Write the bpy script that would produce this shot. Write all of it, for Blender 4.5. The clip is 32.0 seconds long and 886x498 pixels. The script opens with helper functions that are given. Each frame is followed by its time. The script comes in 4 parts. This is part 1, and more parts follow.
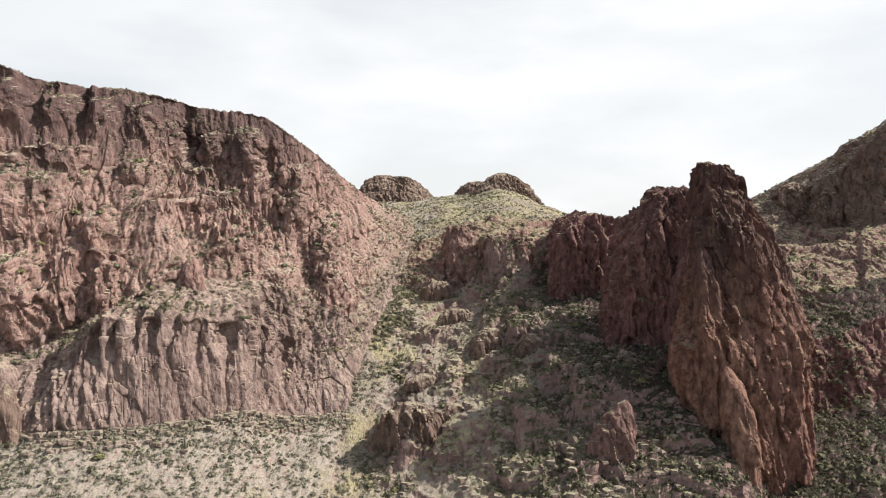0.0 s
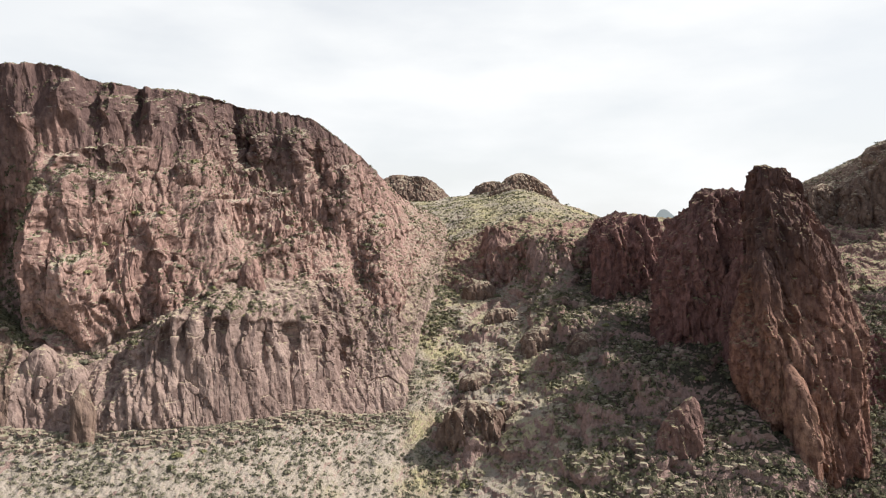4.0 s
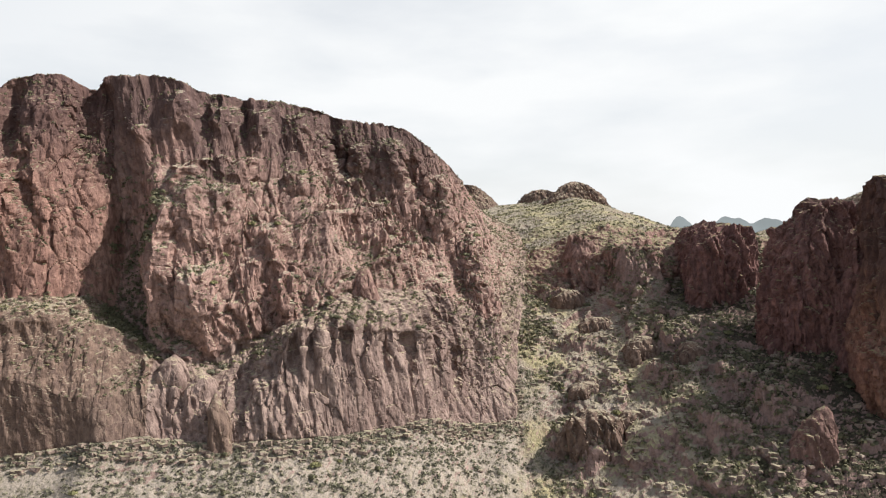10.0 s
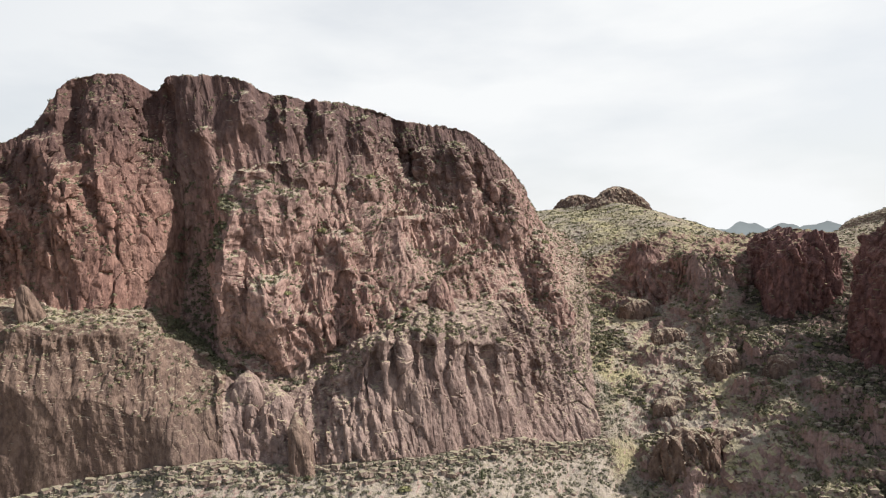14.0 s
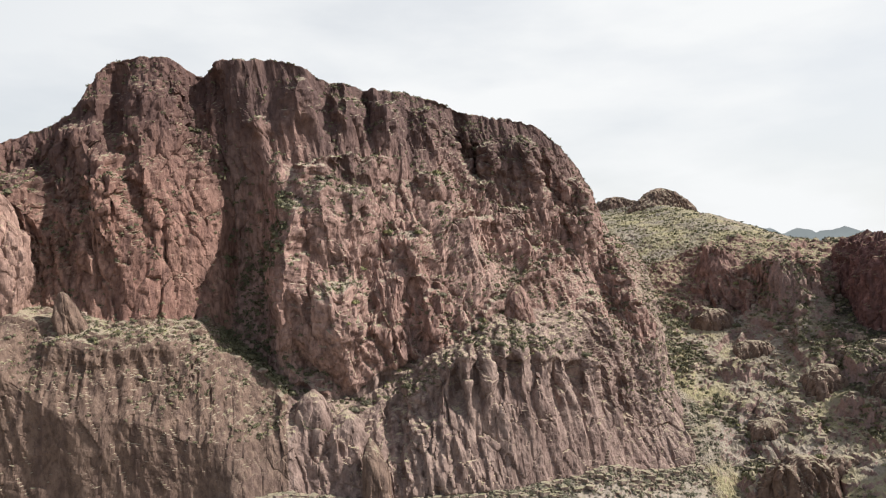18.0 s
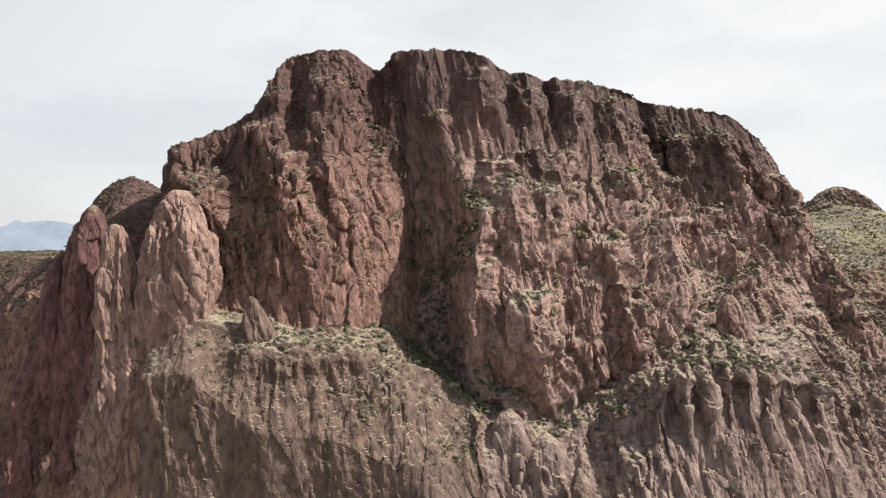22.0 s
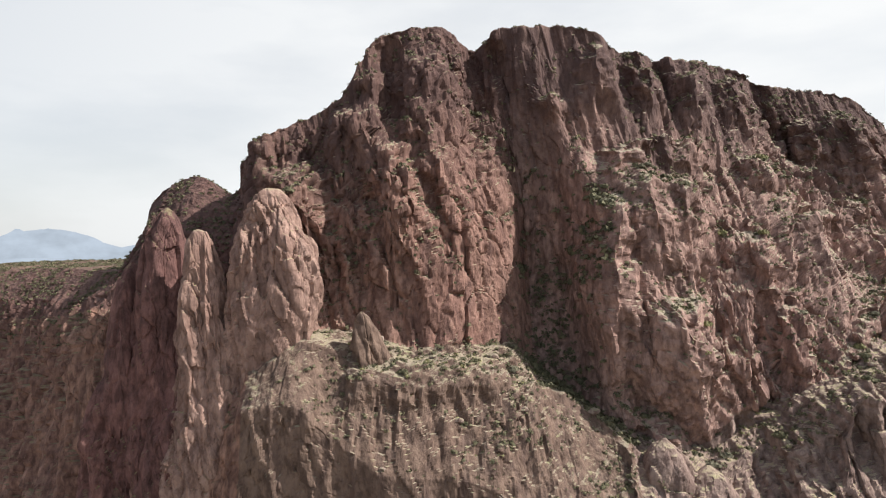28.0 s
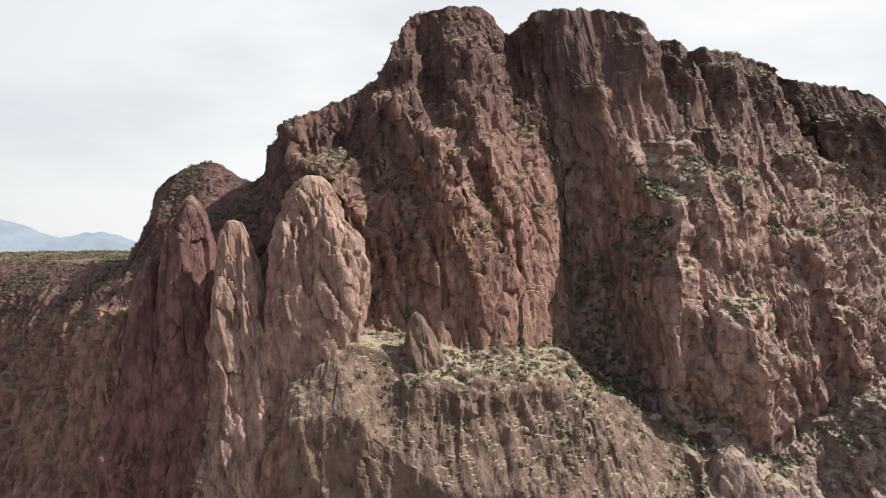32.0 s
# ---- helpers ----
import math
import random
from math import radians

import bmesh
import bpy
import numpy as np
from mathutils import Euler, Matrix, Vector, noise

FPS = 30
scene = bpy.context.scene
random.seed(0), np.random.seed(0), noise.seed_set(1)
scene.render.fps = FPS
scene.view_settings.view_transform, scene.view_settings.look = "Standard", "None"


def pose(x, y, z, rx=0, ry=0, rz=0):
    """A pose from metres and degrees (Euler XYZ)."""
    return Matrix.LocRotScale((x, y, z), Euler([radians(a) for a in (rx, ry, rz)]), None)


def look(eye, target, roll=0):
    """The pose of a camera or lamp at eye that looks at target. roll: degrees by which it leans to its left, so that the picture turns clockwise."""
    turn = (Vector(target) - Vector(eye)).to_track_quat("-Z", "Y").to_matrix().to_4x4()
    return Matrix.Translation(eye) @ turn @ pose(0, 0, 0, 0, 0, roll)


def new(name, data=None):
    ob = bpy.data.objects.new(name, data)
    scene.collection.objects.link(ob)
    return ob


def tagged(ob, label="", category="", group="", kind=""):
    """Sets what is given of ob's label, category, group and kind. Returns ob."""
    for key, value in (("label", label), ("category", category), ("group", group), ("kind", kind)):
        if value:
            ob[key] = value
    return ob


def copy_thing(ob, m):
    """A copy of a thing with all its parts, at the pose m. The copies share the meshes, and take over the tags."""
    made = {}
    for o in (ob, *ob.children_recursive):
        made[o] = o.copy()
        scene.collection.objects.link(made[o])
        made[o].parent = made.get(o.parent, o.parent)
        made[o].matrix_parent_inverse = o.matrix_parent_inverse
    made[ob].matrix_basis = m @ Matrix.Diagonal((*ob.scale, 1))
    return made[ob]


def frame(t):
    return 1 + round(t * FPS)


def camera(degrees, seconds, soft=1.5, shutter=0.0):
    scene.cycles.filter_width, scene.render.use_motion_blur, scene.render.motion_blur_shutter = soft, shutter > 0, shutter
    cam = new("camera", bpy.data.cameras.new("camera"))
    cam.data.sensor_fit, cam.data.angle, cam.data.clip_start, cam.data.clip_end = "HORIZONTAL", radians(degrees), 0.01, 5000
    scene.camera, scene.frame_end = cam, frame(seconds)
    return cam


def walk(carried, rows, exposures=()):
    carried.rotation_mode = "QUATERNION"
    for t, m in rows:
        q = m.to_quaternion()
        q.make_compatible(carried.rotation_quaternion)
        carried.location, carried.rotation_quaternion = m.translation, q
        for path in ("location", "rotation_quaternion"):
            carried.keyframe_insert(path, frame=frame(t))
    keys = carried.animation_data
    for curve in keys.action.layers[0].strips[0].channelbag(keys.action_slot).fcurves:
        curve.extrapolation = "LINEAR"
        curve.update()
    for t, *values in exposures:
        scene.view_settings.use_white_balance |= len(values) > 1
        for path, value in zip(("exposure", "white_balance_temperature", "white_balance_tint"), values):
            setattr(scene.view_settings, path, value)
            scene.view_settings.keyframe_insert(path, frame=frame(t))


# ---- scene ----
cam = camera(63.9, 32.0, soft=1.2)
METRES, EYE, TILT, LEAN, TURN = 250.0, 80.0, -1.3, 0.0, 0.0
ROWS = [
    (0.0, 0.0, 0.0, 0.0, 0.0, 0.0, -0.0),
    (0.5, -0.015, -0.0035, 0.0003, -0.03, -0.03, 0.0),
    (1.0, -0.0303, -0.0065, 0.0007, -0.09, -0.09, -0.01),
    (1.5, -0.0437, -0.0093, 0.0008, -0.06, -0.11, 0.01),
    (2.0, -0.0581, -0.0114, 0.0015, -0.21, -0.16, 0.0),
    (2.5, -0.0722, -0.0132, 0.0018, -0.94, -0.17, -0.0),
    (3.0, -0.088, -0.0146, 0.0024, -1.29, -0.18, -0.01),
    (3.5, -0.1023, -0.016, 0.0028, -1.3, -0.15, -0.0),
    (5.5, -0.1626, -0.0196, 0.004, -1.41, -0.03, -0.05),
    (6.0, -0.1771, -0.02, 0.0046, -1.4, 0.0, -0.03),
    (6.5, -0.1922, -0.0202, 0.0049, -1.42, 0.05, -0.02),
    (7.0, -0.2067, -0.0207, 0.0051, -1.4, 0.09, -0.02),
    (7.5, -0.222, -0.0208, 0.0056, -1.4, 0.13, -0.03),
    (8.0, -0.2364, -0.0211, 0.007, -1.37, 0.17, -0.02),
    (8.5, -0.2507, -0.0215, 0.0071, -1.34, 0.24, 0.0),
    (9.0, -0.2652, -0.0216, 0.0078, -1.31, 0.27, 0.05),
    (9.5, -0.2803, -0.0215, 0.0086, -1.3, 0.32, 0.04),
    (10.0, -0.2939, -0.0209, 0.0079, -1.23, 0.45, 0.09),
    (10.5, -0.3098, -0.0185, 0.0097, -1.26, 0.42, 0.08),
    (11.0, -0.3247, -0.0148, 0.0107, -1.23, 0.44, 0.07),
    (11.5, -0.339, -0.0094, 0.0112, -1.19, 0.52, 0.1),
    (12.0, -0.3534, -0.0022, 0.0117, -1.14, 0.59, 0.16),
    (12.5, -0.3677, 0.0066, 0.0122, -1.11, 0.66, 0.21),
    (13.0, -0.3818, 0.0168, 0.0122, -1.08, 0.75, 0.21),
    (13.5, -0.3954, 0.0281, 0.0127, -1.05, 0.82, 0.21),
    (14.0, -0.4085, 0.0402, 0.0129, -1.0, 0.89, 0.19),
    (14.5, -0.422, 0.0531, 0.0132, -1.0, 0.93, 0.15),
    (16.5, -0.4726, 0.1063, 0.0133, -0.92, 1.15, 0.04),
    (17.0, -0.4855, 0.1203, 0.0142, -0.91, 1.16, 0.0),
    (17.5, -0.4985, 0.1346, 0.0144, -0.91, 1.19, -0.03),
    (18.0, -0.5113, 0.1489, 0.0149, -0.9, 1.2, -0.08),
    (18.5, -0.5243, 0.1636, 0.0156, -0.9, 1.2, -0.12),
    (19.0, -0.5371, 0.1776, 0.0158, -0.89, 1.26, -0.17),
    (19.5, -0.5504, 0.1906, 0.0163, -0.9, 1.29, -0.26),
    (20.0, -0.5644, 0.2023, 0.0157, -0.56, 1.35, -0.3),
    (20.5, -0.5787, 0.2125, 0.0145, 4.63, 1.48, -0.37),
    (21.0, -0.5906, 0.219, 0.0173, 7.19, 1.33, -0.58),
    (21.5, -0.6038, 0.2245, 0.018, 7.89, 1.31, -0.63),
    (22.0, -0.6175, 0.2287, 0.0181, 7.9, 1.34, -0.64),
    (22.5, -0.6314, 0.2315, 0.0183, 7.89, 1.34, -0.62),
    (23.0, -0.6458, 0.2338, 0.0188, 7.88, 1.23, -0.55),
    (23.5, -0.6603, 0.2367, 0.019, 7.87, 1.24, -0.46),
    (24.0, -0.6749, 0.2409, 0.0195, 7.86, 1.23, -0.36),
    (24.5, -0.6887, 0.2467, 0.0196, 7.87, 1.27, -0.18),
    (25.0, -0.7014, 0.2541, 0.0201, 7.86, 1.29, 0.01),
    (25.5, -0.7128, 0.2629, 0.0204, 7.86, 1.33, 0.17),
    (27.5, -0.7501, 0.308, 0.0227, 7.79, 1.45, 0.47),
    (28.0, -0.7592, 0.3198, 0.0228, 7.79, 1.47, 0.32),
    (28.5, -0.7693, 0.3301, 0.0231, 7.77, 1.46, 0.19),
    (29.0, -0.7802, 0.3384, 0.0233, 7.75, 1.43, 0.09),
    (29.5, -0.7916, 0.345, 0.0237, 7.72, 1.35, 0.02),
    (30.0, -0.8039, 0.3502, 0.0234, 5.67, 1.3, -0.01),
    (30.5, -0.8169, 0.3543, 0.023, 5.72, 1.29, -0.01),
    (31.0, -0.8294, 0.3567, 0.0245, 5.55, 1.11, -0.1),
    (31.5, -0.8434, 0.3586, 0.0248, 4.3, 1.03, -0.1),
    (32.0, -0.8579, 0.3597, 0.0251, 3.59, 0.96, -0.11),
]
walk(cam, [(t, pose(0, 0, EYE, TILT, LEAN, TURN) @ pose(METRES * x, METRES * y, METRES * z, 90 + pitch, roll, yaw)) for t, x, y, z, yaw, pitch, roll in ROWS],
     exposures=[(0, 0.15), (10, 0.10), (20, 0.04), (32, 0.09)])

# ---------------------------------------------------------------- light
SUN = Vector((0.69, 0.04, 0.72)).normalized()
sun_el = math.asin(SUN.z)
sun_az = math.atan2(SUN.x, SUN.y)
world = bpy.data.worlds.new("sky")
scene.world = world
world.use_nodes = True
wn, wl = world.node_tree.nodes, world.node_tree.links
wn.clear()
w_out = wn.new("ShaderNodeOutputWorld")
w_bg = wn.new("ShaderNodeBackground")
w_sky = wn.new("ShaderNodeTexSky")
w_sky.sky_type, w_sky.sun_disc = "NISHITA", False
w_sky.sun_elevation, w_sky.sun_rotation = sun_el, sun_az
w_sky.air_density, w_sky.dust_density = 1.0, 2.0
w_co = wn.new("ShaderNodeTexCoord")
w_sep = wn.new("ShaderNodeSeparateXYZ")
wl.new(w_co.outputs["Generated"], w_sep.inputs[0])
# thin high cloud: a bright veil ahead and low in the sky, thinner overhead and behind
w_dot = wn.new("ShaderNodeVectorMath")
w_dot.operation = "DOT_PRODUCT"
w_dot.inputs[1].default_value = (0.52, 0.80, -0.20)
wl.new(w_co.outputs["Generated"], w_dot.inputs[0])
w_veil = wn.new("ShaderNodeMapRange")
w_veil.interpolation_type = "SMOOTHSTEP"
w_veil.inputs[1].default_value, w_veil.inputs[2].default_value = -0.75, 0.80
w_veil.inputs[3].default_value, w_veil.inputs[4].default_value = 0.28, 1.0
wl.new(w_dot.outputs["Value"], w_veil.inputs[0])
w_map = wn.new("ShaderNodeMapping")
w_map.inputs["Scale"].default_value = (1.0, 1.0, 3.2)
wl.new(w_co.outputs["Generated"], w_map.inputs[0])
w_noise = wn.new("ShaderNodeTexNoise")
w_noise.inputs["Scale"].default_value, w_noise.inputs["Detail"].default_value = 2.6, 7.0
w_noise.inputs["Roughness"].default_value = 0.5
wl.new(w_map.outputs[0], w_noise.inputs["Vector"])
w_cl = wn.new("ShaderNodeMapRange")
w_cl.inputs[1].default_value, w_cl.inputs[2].default_value = 0.38, 0.58
w_cl.inputs[3].default_value, w_cl.inputs[4].default_value = 0.80, 1.0
wl.new(w_noise.outputs["Fac"], w_cl.inputs[0])
w_mul = wn.new("ShaderNodeMath")
w_mul.operation = "MULTIPLY"
wl.new(w_veil.outputs[0], w_mul.inputs[0])
wl.new(w_cl.outputs[0], w_mul.inputs[1])
w_mix = wn.new("ShaderNodeMix")
w_mix.data_type = "RGBA"
w_mix.inputs["B"].default_value = (9.05, 9.2, 9.3, 1)
wl.new(w_mul.outputs[0], w_mix.inputs["Factor"])
wl.new(w_sky.outputs[0], w_mix.inputs["A"])
wl.new(w_mix.outputs["Result"], w_bg.inputs["Color"])
w_bg.inputs["Strength"].default_value = 0.10
wl.new(w_bg.outputs[0], w_out.inputs[0])

sun = new("sun", bpy.data.lights.new("sun", "SUN"))
sun.data.energy, sun.data.angle, sun.data.color = 5.9, radians(0.6), (1.0, 0.95, 0.895)
sun.matrix_world = look((0, 0, 300), Vector((0, 0, 300)) - SUN)

# ---------------------------------------------------------------- noise
rng = np.random.default_rng(7)
PERM = rng.permutation(256)
PERM = np.concatenate([PERM, PERM]).astype(np.int32)
GRAD = rng.normal(size=(256, 3))
GRAD /= np.linalg.norm(GRAD, axis=1)[:, None]
GRAD = GRAD.astype(np.float32)


def perlin(p):
    """Gradient noise at points (N, 3), about -1 to 1."""
    p = np.asarray(p, np.float32)
    i = np.floor(p)
    f = p - i
    i = i.astype(np.int32) & 255
    w = f * f * f * (f * (f * 6 - 15) + 10)
    out = 0
    for dx in (0, 1):
        for dy in (0, 1):
            for dz in (0, 1):
                h = PERM[PERM[PERM[(i[:, 0] + dx) & 255] + ((i[:, 1] + dy) & 255)] + ((i[:, 2] + dz) & 255)]
                g = GRAD[h]
                d = g[:, 0] * (f[:, 0] - dx) + g[:, 1] * (f[:, 1] - dy) + g[:, 2] * (f[:, 2] - dz)
                k = (w[:, 0] if dx else 1 - w[:, 0]) * (w[:, 1] if dy else 1 - w[:, 1]) * (w[:, 2] if dz else 1 - w[:, 2])
                out = out + k * d
    return out * 1.5


def fbm(p, octaves=4, gain=0.5):
    out, a, n = 0, 1.0, 0.0
    for o in range(octaves):
        out = out + a * perlin(p * 2.03 ** o + 17.3 * o)
        n += a
        a *= gain
    return out / n


def ridged(p, octaves=3, gain=0.5):
    """Sharp crests at 1, hollows towards 0."""
    out, a, n = 0, 1.0, 0.0
    for o in range(octaves):
        out = out + a * (1 - np.minimum(1, np.abs(perlin(p * 2.1 ** o + 31.7 * o)) * 1.6))
        n += a
        a *= gain
    return out / n


def smooth(a, b, x):
    t = np.clip((x - a) / (b - a), 0, 1)
    return t * t * (3 - 2 * t)


SPOT = rng.random((256, 3)).astype(np.float32)
LEAN_DIR = (rng.random((256, 3)) - 0.5).astype(np.float32)


def cells(p):
    """Broken-rock cells: a flat tilted facet for each, and the distance to the joints between them."""
    p = np.asarray(p, np.float32)
    i = np.floor(p)
    f = p - i
    i = i.astype(np.int32)
    one = np.full(len(p), 9.0, np.float32)
    two = one.copy()
    face = np.zeros(len(p), np.float32)
    for dx in (-1, 0, 1):
        for dy in (-1, 0, 1):
            for dz in (-1, 0, 1):
                h = PERM[PERM[PERM[(i[:, 0] + dx) & 255] + ((i[:, 1] + dy) & 255)] + ((i[:, 2] + dz) & 255)]
                v = f - SPOT[h] - np.array([dx, dy, dz], np.float32)
                d = (v * v).sum(1)
                near = d < one
                two = np.where(near, one, np.minimum(two, d))
                one = np.where(near, d, one)
                face = np.where(near, SPOT[h, 1] - 0.5 + (v * LEAN_DIR[h]).sum(1) * 1.5, face)
    return face, np.sqrt(two) - np.sqrt(one)


def crag(p, cliff, rough=1.0, terrace=0.0, bulge=7.5, flute=0.0, deep=1.0):
    """How far rock stands out along its normal: long leaning ribs and clefts, fins, blocks and ledges. cliff: 0 on gentle slopes, 1 on walls."""
    q = p + 1.7 * np.stack([perlin(p / 17), perlin(p / 17 + 40), perlin(p / 19 + 80)], 1)
    q[:, 0] += 0.18 * q[:, 2]
    q[:, 1] *= deep
    broken = smooth(-0.25, 0.25, fbm(p / 30 + 21, 2))
    big = np.abs(perlin(q / np.array([21, 21, 60.0]))) * 1.6 - 0.45
    rib = 0.55 - np.minimum(1.1, np.abs(perlin(q / np.array([7.0, 7.0, 38.0]) + 5)) * 2.0)
    fin = 0.5 - np.minimum(1, np.abs(perlin(q / np.array([3.2, 3.2, 17.0]) + 2)) * 2.2)
    face, joint = cells(q / np.array([3.6, 3.6, 12.0]))
    chip, seam = cells(q / np.array([1.4, 1.4, 3.6]) + 50)
    block = fbm(p / np.array([1.1, 1.1, 1.6]), 2)
    step = (p[:, 2] + 5.0 * perlin(p / 22 + 3) + 0.12 * p[:, 0]) / 10.0
    step = step - np.floor(step)
    ledge = smooth(0.0, 0.22, step) - step
    wall = (bulge * big + (0.7 + 1.2 * broken) * rib + (0.5 + 1.0 * broken) * fin + 1.25 * face - 0.55 * np.exp(-joint / 0.06)
            + (0.3 + 0.6 * broken) * chip - (0.1 + 0.25 * broken) * np.exp(-seam / 0.08) + 0.3 * block + (0.15 + 0.4 * broken) * ledge)
    slope = (1.8 * fbm(p / 19, 3) + 0.9 * (ridged(p / 6.5, 2) - 0.6) + 0.8 * fbm(p / 2.1 + 33, 2) + 0.35 * block + terrace * broken * (3.2 * ledge + 1.4 * face))
    groove = np.abs(perlin(q / np.array([3.6, 3.6, 60.0]) + 70)) * 1.6 - 0.5
    return (cliff * wall + (1 - cliff) * slope) * rough + flute * 3.2 * np.minimum(groove, 0.25)


# ---------------------------------------------------------------- materials
def node_mat(name):
    m = bpy.data.materials.new(name)
    m.use_nodes = True
    return m, m.node_tree.nodes, m.node_tree.links, m.node_tree.nodes["Principled BSDF"]


def tex(n, l, kind, scale, stretch=(1, 1, 1), detail=5, rough=0.6):
    co = n.new("ShaderNodeTexCoord")
    mp = n.new("ShaderNodeMapping")
    mp.inputs["Scale"].default_value = stretch
    l.new(co.outputs["Object"], mp.inputs[0])
    t = n.new(kind)
    t.inputs["Scale"].default_value = scale
    if kind == "ShaderNodeTexNoise":
        t.inputs["Detail"].default_value, t.inputs["Roughness"].default_value = detail, rough
    l.new(mp.outputs[0], t.inputs["Vector"])
    return t


def ramp(n, l, src, stops):
    r = n.new("ShaderNodeValToRGB")
    l.new(src, r.inputs[0])
    e = r.color_ramp.elements
    while len(e) < len(stops):
        e.new(0.5)
    for k, (pos, c) in enumerate(stops):
        e[k].position, e[k].color = pos, (*c, 1)
    return r.outputs[0]


def span(n, l, src, a, b, c=0.0, d=1.0):
    r = n.new("ShaderNodeMapRange")
    for k, v in enumerate((a, b, c, d)):
        r.inputs[k + 1].default_value = v
    l.new(src, r.inputs[0])
    return r.outputs[0]


def blend(n, l, fac, a, b, mode="MIX"):
    m = n.new("ShaderNodeMix")
    m.data_type, m.blend_type = "RGBA", mode
    for socket, v in ((m.inputs["Factor"], fac), (m.inputs["A"], a), (m.inputs["B"], b)):
        if hasattr(v, "links") or hasattr(v, "is_linked"):
            l.new(v, socket)
        elif isinstance(v, tuple):
            socket.default_value = (*v, 1)
        else:
            socket.default_value = v
    return m.outputs["Result"]


def maths(n, l, op, a, b):
    m = n.new("ShaderNodeMath")
    m.operation = op
    for socket, v in zip(m.inputs, (a, b)):
        if isinstance(v, (int, float)):
            socket.default_value = v
        else:
            l.new(v, socket)
    return m.outputs[0]


def rock_material(name, pale, mid, dark, soil, varnish_from=95.0, varnish=0.75, soil_at=0.97):
    """Weathered volcanic rock with upright dark streaks; pebbly soil and dry grass lie on the flatter parts."""
    m, n, l, b = node_mat(name)
    big = tex(n, l, "ShaderNodeTexNoise", 0.035, (1, 1, 0.5), 4, 0.55)
    grain = tex(n, l, "ShaderNodeTexNoise", 0.5, (1, 1, 0.55), 6, 0.62)
    streak = tex(n, l, "ShaderNodeTexNoise", 0.34, (1, 1, 0.09), 5, 0.62)
    base = ramp(n, l, big.outputs["Fac"], [(0.32, mid), (0.5, tuple(0.5 * (u + v) for u, v in zip(pale, mid))), (0.68, pale)])
    base = blend(n, l, span(n, l, grain.outputs["Fac"], 0.46, 0.62, 0, 0.85), base, tuple(c * 0.55 for c in mid))
    base = blend(n, l, span(n, l, grain.outputs["Fac"], 0.44, 0.32, 0, 0.7), base, tuple(min(1, c * 1.25) for c in pale))
    speck = tex(n, l, "ShaderNodeTexNoise", 1.9, (1, 1, 0.7), 6, 0.75)
    base = blend(n, l, span(n, l, speck.outputs["Fac"], 0.56, 0.66, 0, 0.5), base, tuple(c * 0.35 for c in mid))
    # desert varnish, thicker on the upper strata
    geo = n.new("ShaderNodeNewGeometry")
    pos = n.new("ShaderNodeSeparateXYZ")
    l.new(geo.outputs["Position"], pos.inputs[0])
    up = span(n, l, maths(n, l, "ADD", pos.outputs["Z"], span(n, l, big.outputs["Fac"], 0.3, 0.7, -25, 25)), varnish_from - 20, varnish_from + 16, 0.04, varnish)
    st = span(n, l, streak.outputs["Fac"], 0.48, 0.62)
    fac = maths(n, l, "MULTIPLY", st, 0.5)
    fac = maths(n, l, "MAXIMUM", fac, maths(n, l, "MULTIPLY", up, span(n, l, streak.outputs["Fac"], 0.3, 0.55, 0.6, 1.0)))
    base = blend(n, l, fac, base, dark)
    # soil on ledges
    nz = n.new("ShaderNodeSeparateXYZ")
    l.new(geo.outputs["Normal"], nz.inputs[0])
    patch = tex(n, l, "ShaderNodeTexNoise", 0.5, (1, 1, 1), 5, 0.65)
    lie = maths(n, l, "ADD", nz.outputs["Z"], maths(n, l, "MULTIPLY", patch.outputs["Fac"], 0.5))
    soil_c = ramp(n, l, patch.outputs["Fac"], [(0.3, tuple(c * 0.7 for c in soil)), (0.5, soil), (0.7, (soil[0] * 0.85, soil[1] * 0.98, soil[2] * 0.72))])
    base = blend(n, l, span(n, l, lie, soil_at, soil_at + 0.14), base, soil_c)
    l.new(base, b.inputs["Base Color"])
    b.inputs["Roughness"].default_value = 0.92
    b.inputs["Specular IOR Level"].default_value = 0.2
    fine = tex(n, l, "ShaderNodeTexNoise", 0.9, (1, 1, 0.45), 5, 0.65)
    hgt = fine.outputs["Fac"]
    bump = n.new("ShaderNodeBump")
    bump.inputs["Strength"].default_value, bump.inputs["Distance"].default_value = 1.0, 0.55
    l.new(hgt, bump.inputs["Height"])
    l.new(bump.outputs[0], b.inputs["Normal"])
    return m


